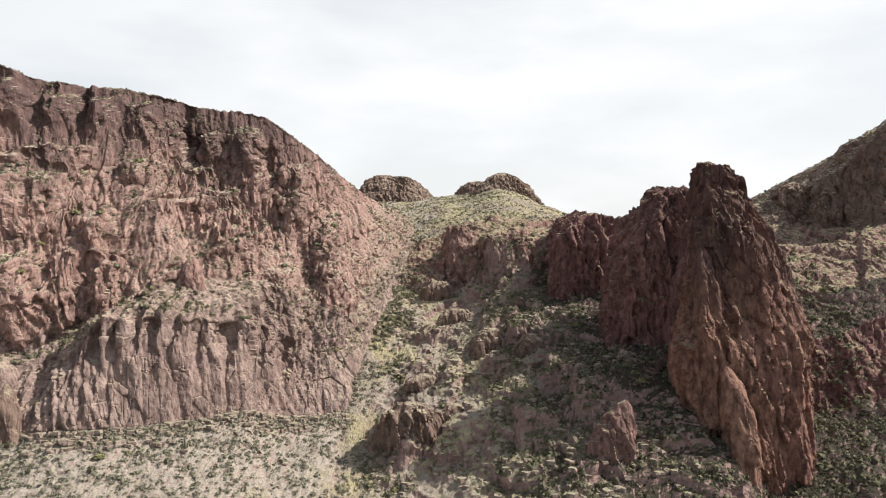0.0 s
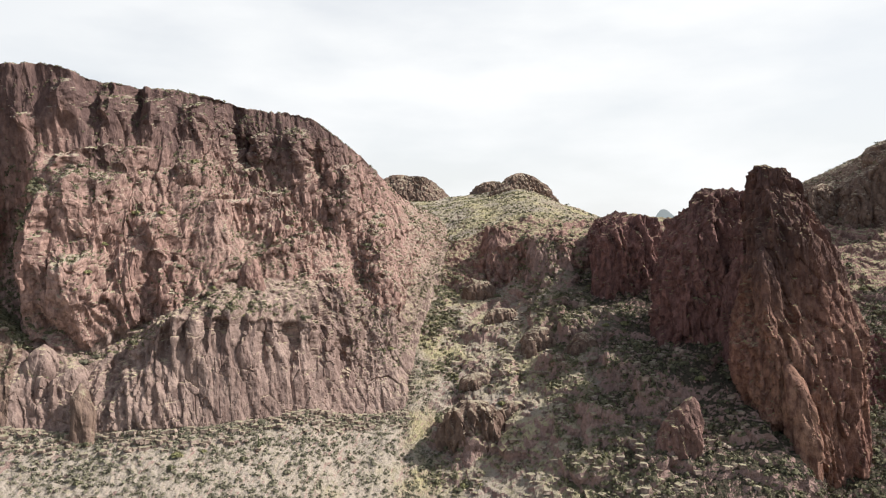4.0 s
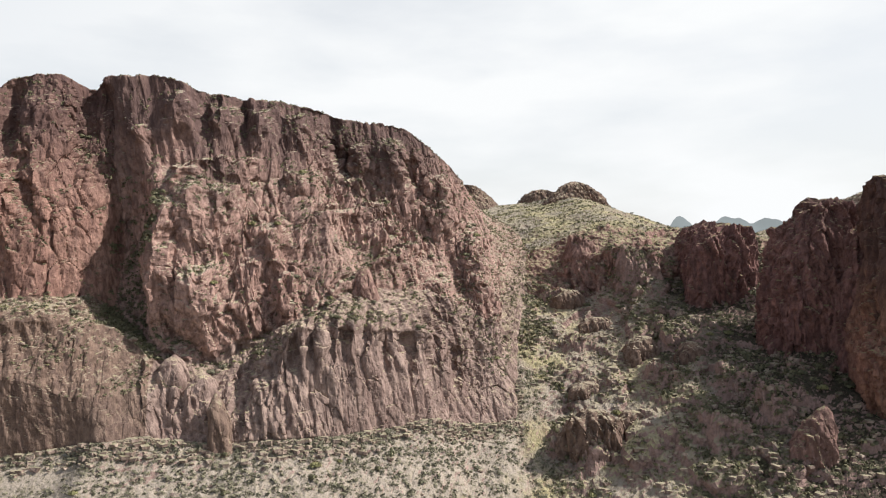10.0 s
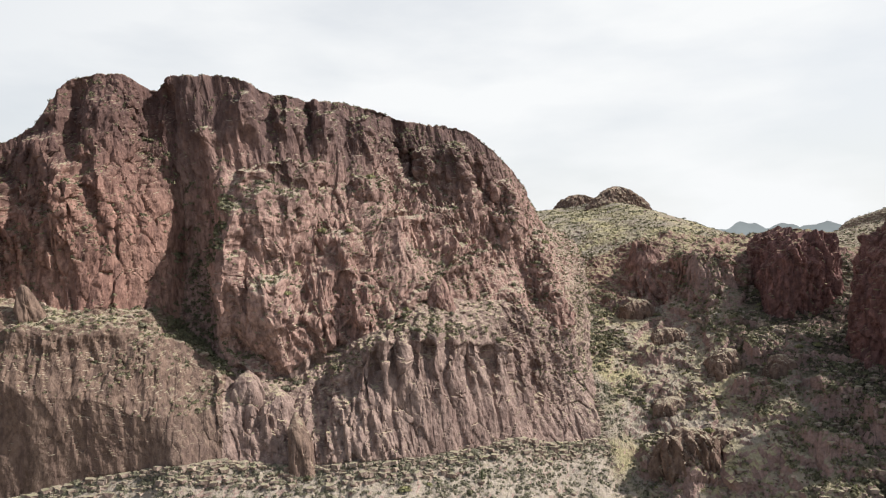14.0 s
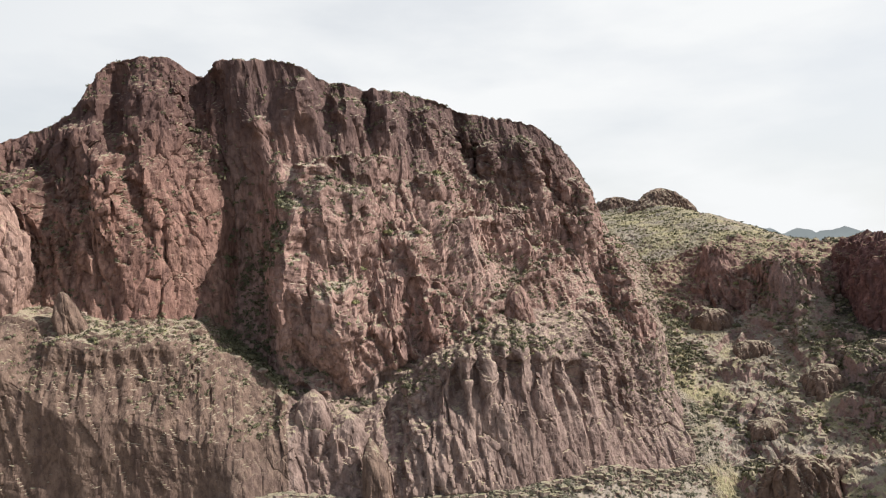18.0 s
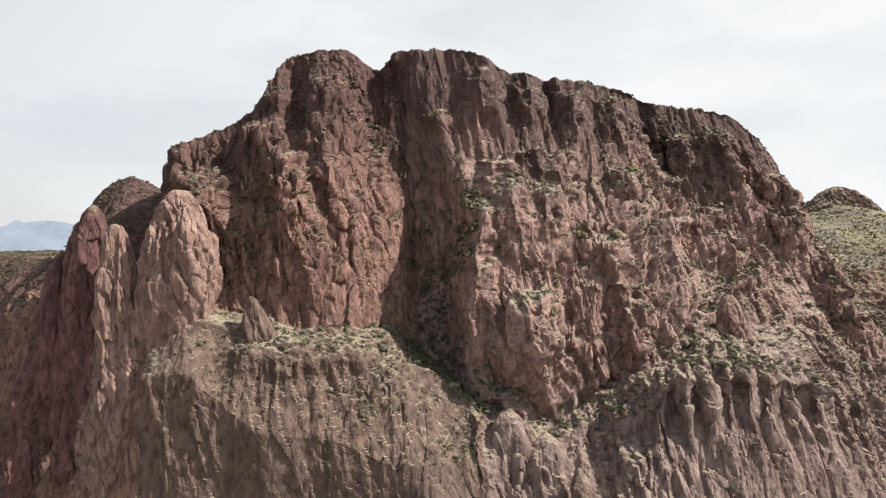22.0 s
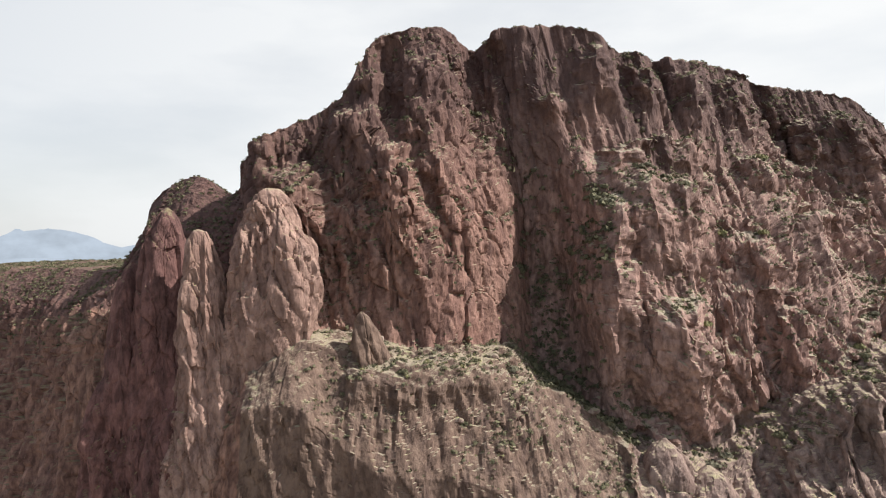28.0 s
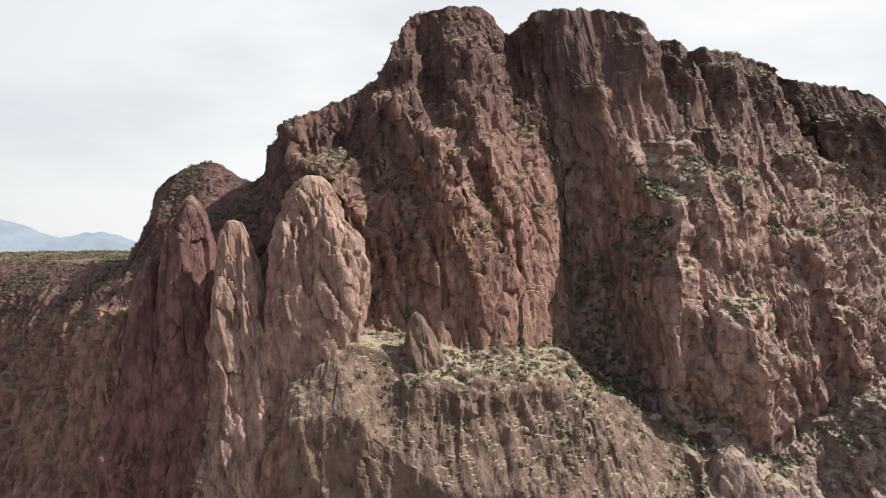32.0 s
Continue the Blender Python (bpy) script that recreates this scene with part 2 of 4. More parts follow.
def soil_material(name, pale, green, rock):
    """Stony soil: pale and bare to the west, grassier past the gully, with bare rock where it is steep."""
    m, n, l, b = node_mat(name)
    big = tex(n, l, "ShaderNodeTexNoise", 0.05, (1, 1, 1), 5, 0.6)
    grain = tex(n, l, "ShaderNodeTexNoise", 0.8, (1, 1, 1), 8, 0.7)
    geo = n.new("ShaderNodeNewGeometry")
    pos = n.new("ShaderNodeSeparateXYZ")
    l.new(geo.outputs["Position"], pos.inputs[0])
    east = maths(n, l, "ADD", pos.outputs["X"], span(n, l, big.outputs["Fac"], 0.3, 0.7, -40, 40))
    base_p = ramp(n, l, big.outputs["Fac"], [(0.33, tuple(c * 0.8 for c in pale)), (0.5, pale), (0.66, tuple(c * 0.92 for c in pale))])
    base_g = ramp(n, l, big.outputs["Fac"], [(0.36, tuple(c * 0.75 for c in pale)), (0.5, tuple(0.5 * (u + v) * 0.85 for u, v in zip(pale, green))), (0.62, green)])
    base = blend(n, l, span(n, l, east, -45, -5), base_p, base_g)
    base = blend(n, l, span(n, l, grain.outputs["Fac"], 0.5, 0.66, 0, 0.7), base, tuple(c * 0.6 for c in green))
    base = blend(n, l, span(n, l, grain.outputs["Fac"], 0.42, 0.3, 0, 0.6), base, tuple(min(1, x * 1.3) for x in pale))
    # red scree and thick dark brush below the spire and the towers, darkened further as painted shade
    scree_shade = maths(n, l, "MULTIPLY", span(n, l, maths(n, l, "ADD", pos.outputs["X"], span(n, l, big.outputs["Fac"], 0.3, 0.7, -22, 22)), 20, 50), span(n, l, pos.outputs["Y"], 420, 340))
    base = blend(n, l, scree_shade, base, ramp(n, l, grain.outputs["Fac"], [(0.35, (0.095, 0.066, 0.054)), (0.5, (0.05, 0.044, 0.03)), (0.66, (0.028, 0.031, 0.02))]))
    nz = n.new("ShaderNodeSeparateXYZ")
    l.new(geo.outputs["Normal"], nz.inputs[0])
    lie = maths(n, l, "ADD", nz.outputs["Z"], maths(n, l, "MULTIPLY", grain.outputs["Fac"], 0.4))
    rock_c = ramp(n, l, grain.outputs["Fac"], [(0.35, tuple(c * 1.3 for c in rock)), (0.55, rock), (0.7, tuple(c * 0.5 for c in rock))])
    base = blend(n, l, span(n, l, lie, 0.86, 0.70), base, rock_c)
    l.new(base, b.inputs["Base Color"])
    b.inputs["Roughness"].default_value = 0.95
    b.inputs["Specular IOR Level"].default_value = 0.15
    fine = tex(n, l, "ShaderNodeTexNoise", 0.9, (1, 1, 1), 4, 0.65)
    bump = n.new("ShaderNodeBump")
    bump.inputs["Strength"].default_value, bump.inputs["Distance"].default_value = 1.0, 0.6
    l.new(fine.outputs["Fac"], bump.inputs["Height"])
    l.new(bump.outputs[0], b.inputs["Normal"])
    return m


def leaf_material(name, low, high):
    m, n, l, b = node_mat(name)
    geo = n.new("ShaderNodeNewGeometry")
    co = tex(n, l, "ShaderNodeTexNoise", 0.35, (1, 1, 1), 3, 0.6)
    f = maths(n, l, "ADD", maths(n, l, "MULTIPLY", geo.outputs["Random Per Island"], 0.55), maths(n, l, "MULTIPLY", co.outputs["Fac"], 0.45))
    l.new(ramp(n, l, f, [(0.2, low), (0.75, high)]), b.inputs["Base Color"])
    b.inputs["Roughness"].default_value = 0.8
    b.inputs["Specular IOR Level"].default_value = 0.2
    return m


CLIFF_ROCK = rock_material("weathered_tuff", (0.412, 0.277, 0.232), (0.292, 0.178, 0.148), (0.088, 0.055, 0.051), (0.36, 0.305, 0.235), 113.0, 0.95, 0.96)
LOW_ROCK = rock_material("grey_tan_tuff", (0.323, 0.239, 0.203), (0.237, 0.163, 0.14), (0.13, 0.083, 0.073), (0.39, 0.32, 0.235), 190.0, 0.4, 1.02)
# dark red rock; part of its depth is shade put into the colour
DARK_ROCK = rock_material("shaded_dark_red_tuff", (0.251, 0.134, 0.118), (0.176, 0.0907, 0.0821), (0.06, 0.036, 0.034), (0.24, 0.195, 0.12), 92.0, 0.7)
SPIRE_ROCK = rock_material("streaked_red_tuff", (0.337, 0.197, 0.137), (0.229, 0.113, 0.0882), (0.06, 0.036, 0.034), (0.24, 0.195, 0.12), 60.0, 0.85)
DOME_ROCK = rock_material("dark_dome_tuff", (0.23, 0.135, 0.112), (0.16, 0.09, 0.078), (0.06, 0.036, 0.034), (0.24, 0.19, 0.13), 92.0, 0.7, 1.22)
LIGHT_ROCK = rock_material("pale_pink_tuff", (0.405, 0.275, 0.225), (0.302, 0.189, 0.155), (0.22, 0.135, 0.11), (0.36, 0.28, 0.2), 130.0, 0.3)
RED_ROCK = rock_material("red_brown_tuff", (0.352, 0.212, 0.16), (0.2, 0.11, 0.0896), (0.085, 0.052, 0.046), (0.26, 0.21, 0.14), 140.0, 0.5)
WALL_ROCK = rock_material("grey_brown_tuff", (0.229, 0.161, 0.124), (0.172, 0.113, 0.0884), (0.12, 0.082, 0.071), (0.33, 0.275, 0.205), 190.0, 0.4, 0.95)
BROWN_ROCK = rock_material("brown_tuff", (0.366, 0.227, 0.179), (0.244, 0.136, 0.109), (0.085, 0.051, 0.047), (0.32, 0.265, 0.195), 104.0, 0.9, 1.0)
# slightly deeper copy of grey_brown_tuff: the lower wall's shade sits in the colour
FOOT_ROCK = rock_material("shaded_brown_tuff", (0.222, 0.156, 0.122), (0.166, 0.11, 0.087), (0.10, 0.066, 0.058), (0.31, 0.26, 0.195), 190.0, 0.4, 0.95)
CANYON_ROCK = rock_material("brown_canyon_rock", (0.308, 0.192, 0.161), (0.22, 0.129, 0.11), (0.11, 0.07, 0.058), (0.28, 0.24, 0.15), 150.0, 0.4)
SOIL = soil_material("stony_hill_soil", (0.335, 0.287, 0.238), (0.35, 0.31, 0.18), (0.25, 0.17, 0.148))
LEAF = leaf_material("dry_olive_leaf", (0.075, 0.075, 0.045), (0.185, 0.172, 0.1))
LEAF_GREY = leaf_material("grey_olive_leaf", (0.11, 0.105, 0.072), (0.235, 0.22, 0.15))
LEAF_BRIGHT = leaf_material("green_brittlebush_leaf", (0.12, 0.12, 0.055), (0.285, 0.27, 0.13))
STONE = rock_material("loose_stone", (0.42, 0.34, 0.28), (0.30, 0.22, 0.18), (0.14, 0.09, 0.08), (0.3, 0.26, 0.19), 300.0, 0.3)


# ---------------------------------------------------------------- mesh makers
def mesh_object(name, verts, faces, material, label="", category="", kind="", group="", parent=None, shade=True):
    me = bpy.data.meshes.new(name)
    verts = np.ascontiguousarray(verts, np.float32)
    faces = np.ascontiguousarray(faces, np.int32)
    k = faces.shape[1]
    me.vertices.add(len(verts))
    me.vertices.foreach_set("co", verts.ravel())
    me.loops.add(faces.size)
    me.loops.foreach_set("vertex_index", faces.ravel())
    me.polygons.add(len(faces))
    me.polygons.foreach_set("loop_start", np.arange(0, faces.size, k, dtype=np.int32))
    me.polygons.foreach_set("use_smooth", np.full(len(faces), shade))
    me.update(calc_edges=True)
    me.materials.append(material)
    ob = new(name, me)
    if parent is not None:
        ob.parent = parent
    return tagged(ob, label, category, group, kind)


def grid_faces(nu, nv, wrap=False):
    idx = np.arange(nu * nv).reshape(nu, nv)
    if wrap:
        idx = np.concatenate([idx, idx[:1]], 0)
    return np.stack([idx[:-1, :-1], idx[1:, :-1], idx[1:, 1:], idx[:-1, 1:]], -1).reshape(-1, 4)


def hermite(pts, at):
    """Curve through pts (M, ...) at parameters 0..M-1, with limited overshoot."""
    pts = np.asarray(pts, float)
    d = np.diff(pts, axis=0)
    tan = np.zeros_like(pts)
    a, b = d[:-1], d[1:]
    tan[1:-1] = np.where(a * b > 0, 2 * a * b / np.where(np.abs(a + b) < 1e-9, 1, a + b), 0)
    tan[0], tan[-1] = d[0], d[-1]
    i = np.clip(np.floor(at).astype(int), 0, len(pts) - 2)
    t = (at - i).reshape(-1, *([1] * (pts.ndim - 1)))
    return ((2 * t ** 3 - 3 * t ** 2 + 1) * pts[i] + (t ** 3 - 2 * t ** 2 + t) * tan[i]
            + (-2 * t ** 3 + 3 * t ** 2) * pts[i + 1] + (t ** 3 - t ** 2) * tan[i + 1])


def normals(g, wrap=False):
    if wrap:
        du = np.roll(g, -1, 0) - np.roll(g, 1, 0)
    else:
        du = np.gradient(g, axis=0)
    dv = np.gradient(g, axis=1)
    n = np.cross(du, dv)
    return n / np.maximum(1e-9, np.linalg.norm(n, axis=2))[..., None]


# rock outcrops on the canyon slopes: x, y, half width, half depth, height
OUTCROPS = ((33, 350, 15, 8, 15), (10, 374, 9, 5, 5), (-6, 360, 9, 6, 6), (27, 282, 10, 6, 4), (46, 265, 10, 6, 7), (-11, 259, 15, 8, 7),
            (34, 245, 10, 6, 6), (53, 246, 10, 6, 7), (33, 300, 6, 4, 5), (-2, 318, 10, 4, 4))


def form(forms, kind, width, out, *line):
    """A rib, cleft, block or ledge of the wall along a line of (x, z); a ledge's width is how far it reaches down."""
    forms.append((kind, width, out, line))


def shape_out(p, forms):
    """How far the forms push points of a wall towards the open side."""
    move = np.zeros(len(p))
    if not forms:
        return move
    wob = np.stack([fbm(p / 6.5 + 60, 3), fbm(p / 9 + 90, 3)], 1)
    for kind, width, out, line in forms:
        ln = np.array(line, float)
        if kind == "cleft":
            ln = np.concatenate([ln[:1] + 0.4 * (ln[:1] - ln[1:2]), ln])
        at = p[:, [0, 2]] + min(3.4, 0.5 * width) * wob
        lo, hi = ln.min(0) - width - 5, ln.max(0) + width + 5
        near = np.nonzero((at > lo).all(1) & (at < hi).all(1))[0]
        q = at[near]
        best = np.full(len(q), 1e9)
        under = np.full(len(q), -1e9)
        fade = np.ones(len(q))
        whole = np.hypot(*np.diff(ln, axis=0).T).sum()
        gone = 0.0
        for a, b in zip(ln[:-1], ln[1:]):
            ab = b - a
            f = np.clip(((q - a) @ ab) / (ab @ ab), 0, 1)
            d = np.hypot(*(q - a - f[:, None] * ab).T)
            side = a[1] + f * ab[1] - q[:, 1]
            if kind == "ledge":
                d = np.abs(q[:, 0] - a[0] - f * ab[0])
            under = np.where(d < best, side, under)
            run = (gone + f * np.hypot(*ab)) / whole
            fade = np.where(d < best, smooth(0 if kind == "rib" else -0.3, 0.15, run) * smooth(1.0, 0.35, run), fade)
            gone += np.hypot(*ab)
            best = np.minimum(best, d)
        if kind == "rib":
            push = fade * out * np.maximum(0, 1 - best / width) ** 0.8
        elif kind == "cleft":
            push = -fade * out * np.maximum(0, 1 - best / width) ** 0.8
        elif kind == "block":
            push = out * smooth(1.0, 0.55, best / width)
        else:
            push = out * smooth(-0.6, 0.9, under) * smooth(width, width * 0.2, under) * smooth(4.0, 0.5, best)
        move[near] += (2.1 if kind in ("rib", "cleft") else 2.0) * push
    return move


class Sheet:
    """A landform lofted over cross-sections: each is a run of points from the toe in front over foot, ledges and rim to the back."""

    def __init__(self, sections, step, coarse, relief=1.0, soften=3, rough=None, fluted=None, outcrop=0.0, terrace=0.0, steep=(0.72, 0.42), bulge=5.0, forms=(), deep=0.5):
        """rough: how broken the rock is at each point of a section, for all sections or one row for each. outcrop: how much bare rock breaks the slopes."""
        s = np.array(sections, float)
        m, k = s.shape[:2]
        inner = s[:, 1:7]
        length = np.sort(np.linalg.norm(np.diff(inner, axis=0), axis=2), 1)[:, -2]
        length = length * np.where(length > 40, 0.45, 1.0)
        us = np.concatenate([i + np.arange(max(2, int(length[i] / step))) / max(2, int(length[i] / step)) for i in range(m - 1)] + [[m - 1.0]])
        self.us = us
        rows = hermite(s, us)
        self.cut = [0]
        cols = []
        for j in range(k - 1):
            seg = np.linalg.norm(s[:, j + 1] - s[:, j], axis=1).max()
            n = max(2, int(seg / (step * coarse.get(j, 1.0))))
            f = (np.arange(n) / n)[None, :, None]
            cols.append(rows[:, j, None] * (1 - f) + rows[:, j + 1, None] * f)
            self.cut.append(self.cut[-1] + n)
        cols.append(rows[:, -1:])
        g = np.concatenate(cols, 1)
        r = np.ones((m, k)) if rough is None else np.broadcast_to(np.array(rough, float), (m, k))
        r = hermite(r[..., None], us)[..., 0]
        along = np.concatenate([j + np.arange(self.cut[j + 1] - self.cut[j]) / (self.cut[j + 1] - self.cut[j]) for j in range(k - 1)] + [[k - 1.0]])
        r = hermite(r.T, along).T
        fl = np.zeros((m, k)) if fluted is None else np.array(fluted, float)
        fl = hermite(hermite(fl[..., None], us)[..., 0].T, along).T
        for _ in range(soften):
            g[:, 1:-1] = 0.25 * g[:, :-2] + 0.5 * g[:, 1:-1] + 0.25 * g[:, 2:]
        nrm = normals(g)
        cliff = smooth(*steep, nrm[..., 2])
        for _ in range(4):
            cliff[:, 1:-1] = (cliff[:, :-2] + cliff[:, 1:-1] + cliff[:, 2:]) / 3
        p = g.reshape(-1, 3)
        if outcrop:
            # ledges of bare rock stand out of the slope past the gully
            bare = smooth(-34, 0, p[:, 0]) * smooth(425, 385, p[:, 1])
            lump = fbm(np.stack([(0.62 * p[:, 0] + 0.78 * p[:, 1]) / 62, (0.78 * p[:, 0] - 0.62 * p[:, 1]) / 19, p[:, 2] / 40], 1) + 11, 4)
            cliff = np.maximum(cliff, (outcrop * bare * smooth(0.08, 0.2, lump)).reshape(cliff.shape))
            terrace = terrace * bare
            g = g + (bare * 3.2 * smooth(0.04, 0.22, lump)).reshape(cliff.shape)[..., None] * nrm
            wob = 0.45 * fbm(p / 7, 3).reshape(cliff.shape)
            top = 3.5 * fbm(p / 5 + 9, 3).reshape(cliff.shape)
            for x, y, w, d, h in OUTCROPS:
                away = np.hypot((g[..., 0] - x) / w, (g[..., 1] - y - 0.4 * d) / (1.5 * d)) + wob
                base = g[..., 2].ravel()[int(((g[..., 0] - x) ** 2 + (g[..., 1] - y) ** 2).argmin())]
                inside = smooth(1.2, 0.55, away)
                g[..., 2] += inside * np.maximum(0, base + h + top - 0.25 * (g[..., 0] - x) - g[..., 2])
                cliff = np.maximum(cliff, inside * smooth(base + h * 1.6, base + h * 0.6, g[..., 2]))
            p = g.reshape(-1, 3)
            nrm = normals(g)
        if forms:
            g = g + shape_out(p, forms).reshape(cliff.shape)[..., None] * np.array([0.12, -0.99, 0.0])
            p = g.reshape(-1, 3)
            nrm = normals(g)
            for _ in range(2):
                nrm[1:-1, 1:-1] = 0.5 * nrm[1:-1, 1:-1] + 0.125 * (nrm[:-2, 1:-1] + nrm[2:, 1:-1] + nrm[1:-1, :-2] + nrm[1:-1, 2:])
            cliff = np.minimum(cliff, smooth(0.9, 0.6, nrm[..., 2]))
        d = crag(p, cliff.ravel(), r.ravel(), terrace, bulge, fl.ravel(), deep) * relief
        self.g = g + d.reshape(g.shape[:2])[..., None] * nrm
        self.n = normals(self.g)

    def column(self, u):
        return int(np.searchsorted(self.us, u))

    def piece(self, name, u0, u1, k0, k1, material, label, category, kind="structure", group=""):
        a, b = self.column(u0), min(len(self.us) - 1, self.column(u1))
        c, d = self.cut[k0], self.cut[k1]
        g = self.g[a:b + 1, c:d + 1]
        return mesh_object(name, g.reshape(-1, 3), grid_faces(*g.shape[:2]), material, label, category, kind, group, shade=False)

    def spots(self, count, u0, u1, k0, k1, flat=0.55, patch=0.0, seed=1):
        """Places on the gentler parts of the sheet, thinned by patches."""
        r = np.random.default_rng(seed)
        a, b = self.column(u0), min(len(self.us) - 1, self.column(u1))
        c, d = self.cut[k0], self.cut[k1]
        g, n = self.g[a:b + 1, c:d + 1], self.n[a:b + 1, c:d + 1]
        area = np.linalg.norm(np.cross(g[1:, :-1] - g[:-1, :-1], g[:-1, 1:] - g[:-1, :-1]), axis=2)
        nz = n[:-1, :-1, 2]
        w = area * smooth(flat - 0.15, flat + 0.15, nz)
        if patch:
            pos = g[:-1, :-1].reshape(-1, 3)
            w = w * smooth(-patch, patch, fbm(pos / 16 + 7, 3)).reshape(w.shape)
        w = w.ravel()
        if w.sum() <= 0:
            return np.zeros((0, 3)), np.zeros((0, 3))
        pick = r.choice(len(w), count, p=w / w.sum())
        i, j = np.unravel_index(pick, nz.shape)
        fu, fv = r.random((count, 1)), r.random((count, 1))
        pos = g[i, j] + fu * (g[i + 1, j] - g[i, j]) + fv * (g[i, j + 1] - g[i, j])
        return pos, n[i, j]


def mass(name, levels, step, material, label, category="rock", kind="", relief=1.0, group=""):
    """A free-standing rock: rounded-square rings, level by level (z, centre x, centre y, half width, half depth)."""
    lv = np.array(levels, float)
    gap = np.diff(lv[:, 0])
    at = np.concatenate([i + np.arange(max(2, int(max(gap[i], 2) / step))) / max(2, int(max(gap[i], 2) / step)) for i in range(len(lv) - 1)] + [[len(lv) - 1.0]])
    r = hermite(lv, at)
    count = max(24, int(2 * math.pi * max(lv[:, 3].max(), lv[:, 4].max()) / step))
    th = np.linspace(0, 2 * math.pi, count, endpoint=False)[:, None]
    c, s = np.cos(th), np.sin(th)
    k = (np.abs(c) ** 2.8 + np.abs(s) ** 2.8) ** (-1 / 2.8)
    way = np.stack([np.broadcast_to(c * 1.1 + lv[0, 1], (count, len(at))), np.broadcast_to(s * 1.1 + lv[0, 2], (count, len(at))), np.broadcast_to(r[None, :, 0] / max(9.0, lv[:, 3].max() * 1.6), (count, len(at)))], -1)
    k = k * (1 + 0.22 * perlin(way.reshape(-1, 3)).reshape(count, len(at)))
    g = np.stack([r[None, :, 1] + k * c * r[None, :, 3], r[None, :, 2] + k * s * r[None, :, 4], np.broadcast_to(r[None, :, 0], (count, len(at)))], -1)
    nrm = normals(g, True)
    out = g - np.stack([r[:, 1], r[:, 2], r[:, 0]], -1)[None]
    flip = np.sign((nrm * out).sum(2, keepdims=True).mean())
    nrm = nrm * (flip if flip else 1)
    size = np.clip(np.minimum(r[:, 3], r[:, 4]) / 5.5, 0.0, 1.0)[None, :]
    d = crag(g.reshape(-1, 3), np.ones(g.shape[0] * g.shape[1]), bulge=1.5).reshape(g.shape[:2]) * size * relief
    g = g + d[..., None] * nrm
    f = grid_faces(count, len(at), True)
    if flip < 0:
        f = f[:, ::-1]
    return mesh_object(name, g.reshape(-1, 3), f, material, label, category, kind, group, shade=False)


def shrubs(name, pos, sizes, material, label, seed=1, leaves=26, kind="stuff", category="shrubs"):
    """Many low bushes: each a ragged clump of small leaf sprays round a short crown."""
    r = np.random.default_rng(seed)
    n = len(pos)
    if n == 0:
        return None
    u = r.normal(size=(n, leaves, 3))
    u /= np.linalg.norm(u, axis=2)[..., None]
    u[..., 2] = np.abs(u[..., 2]) * 0.9 + 0.02
    rad = r.random((n, leaves, 1)) ** 0.45
    c = u * rad * np.array([1, 1, 0.85])
    a = r.normal(size=(n, leaves, 3))
    a -= (a * u).sum(2, keepdims=True) * u * 0.7
    a /= np.linalg.norm(a, axis=2)[..., None]
    b = np.cross(a, u)
    s = r.uniform(0.28, 0.52, (n, leaves, 1))
    tri = np.stack([c + a * s, c - a * s * 0.6 + b * s * 0.8, c - a * s * 0.6 - b * s * 0.8], 2)
    scale = np.asarray(sizes)[:, None, None, None] * np.stack([r.uniform(0.8, 1.25, n), r.uniform(0.8, 1.25, n), r.uniform(0.75, 1.2, n)], 1)[:, None, None, :]
    v = tri * scale + (pos - np.array([0, 0, 0.1]))[:, None, None, :]
    f = np.arange(v.size // 3).reshape(-1, 3)
    return mesh_object(name, v.reshape(-1, 3), f, material, label, category, kind, shade=False)


# ---------------------------------------------------------------- the massif
# section points: toe, cliff foot, lower rim, bench back, face, upper ledge, [above the ledge,] rim, summit back, behind
MASSIF = []


def section(rows, *points):
    rows.append(list(points))


section(MASSIF, (-470, 190, -50), (-470, 300, -20), (-465, 330, 55), (-465, 334, 60), (-465, 340, 67), (-465, 346, 72), (-465, 355, 77), (-470, 430, 72), (-470, 700, 74))
section(MASSIF, (-400, 180, -50), (-395, 275, -20), (-397, 308, 55), (-397, 312, 61), (-397, 316, 68), (-397, 322, 73), (-397, 332, 78), (-400, 420, 73), (-400, 700, 74))
section(MASSIF, (-350, 165, -50), (-342, 248, -18), (-346, 282, 56), (-347, 286, 64), (-347, 290, 69), (-347, 296, 74), (-348, 305, 79), (-350, 400, 73), (-350, 700, 75))
section(MASSIF, (-304, 150, -50), (-292, 222, -14), (-297, 241, 62), (-299, 246, 70), (-300, 250, 74), (-301, 254, 76), (-304, 260, 78), (-312, 330, 77), (-320, 700, 76))
section(MASSIF, (-296, 148, -50), (-286, 217, -12), (-290, 237, 50), (-290, 243, 70), (-295, 256, 80), (-301, 268, 89), (-307, 281, 98), (-311, 305, 101), (-318, 420, 80))
section(MASSIF, (-282, 145, -50), (-274, 213, -10), (-278, 231, 50), (-280, 240, 74), (-282, 250, 89), (-285, 262, 99), (-289, 275, 108), (-296, 305, 110), (-300, 420, 85))
section(MASSIF, (-270, 142, -50), (-264, 212, -6), (-267, 231, 40), (-268, 241, 66), (-268, 249, 86), (-270, 257, 95), (-274, 267, 102), (-281, 298, 104), (-285, 420, 90))
section(MASSIF, (-259, 140, -50), (-252, 210, -2), (-251, 219, 55), (-254, 234, 62), (-257, 243, 84), (-258, 248, 97), (-260.5, 253, 114), (-266, 285, 117), (-275, 420, 95))
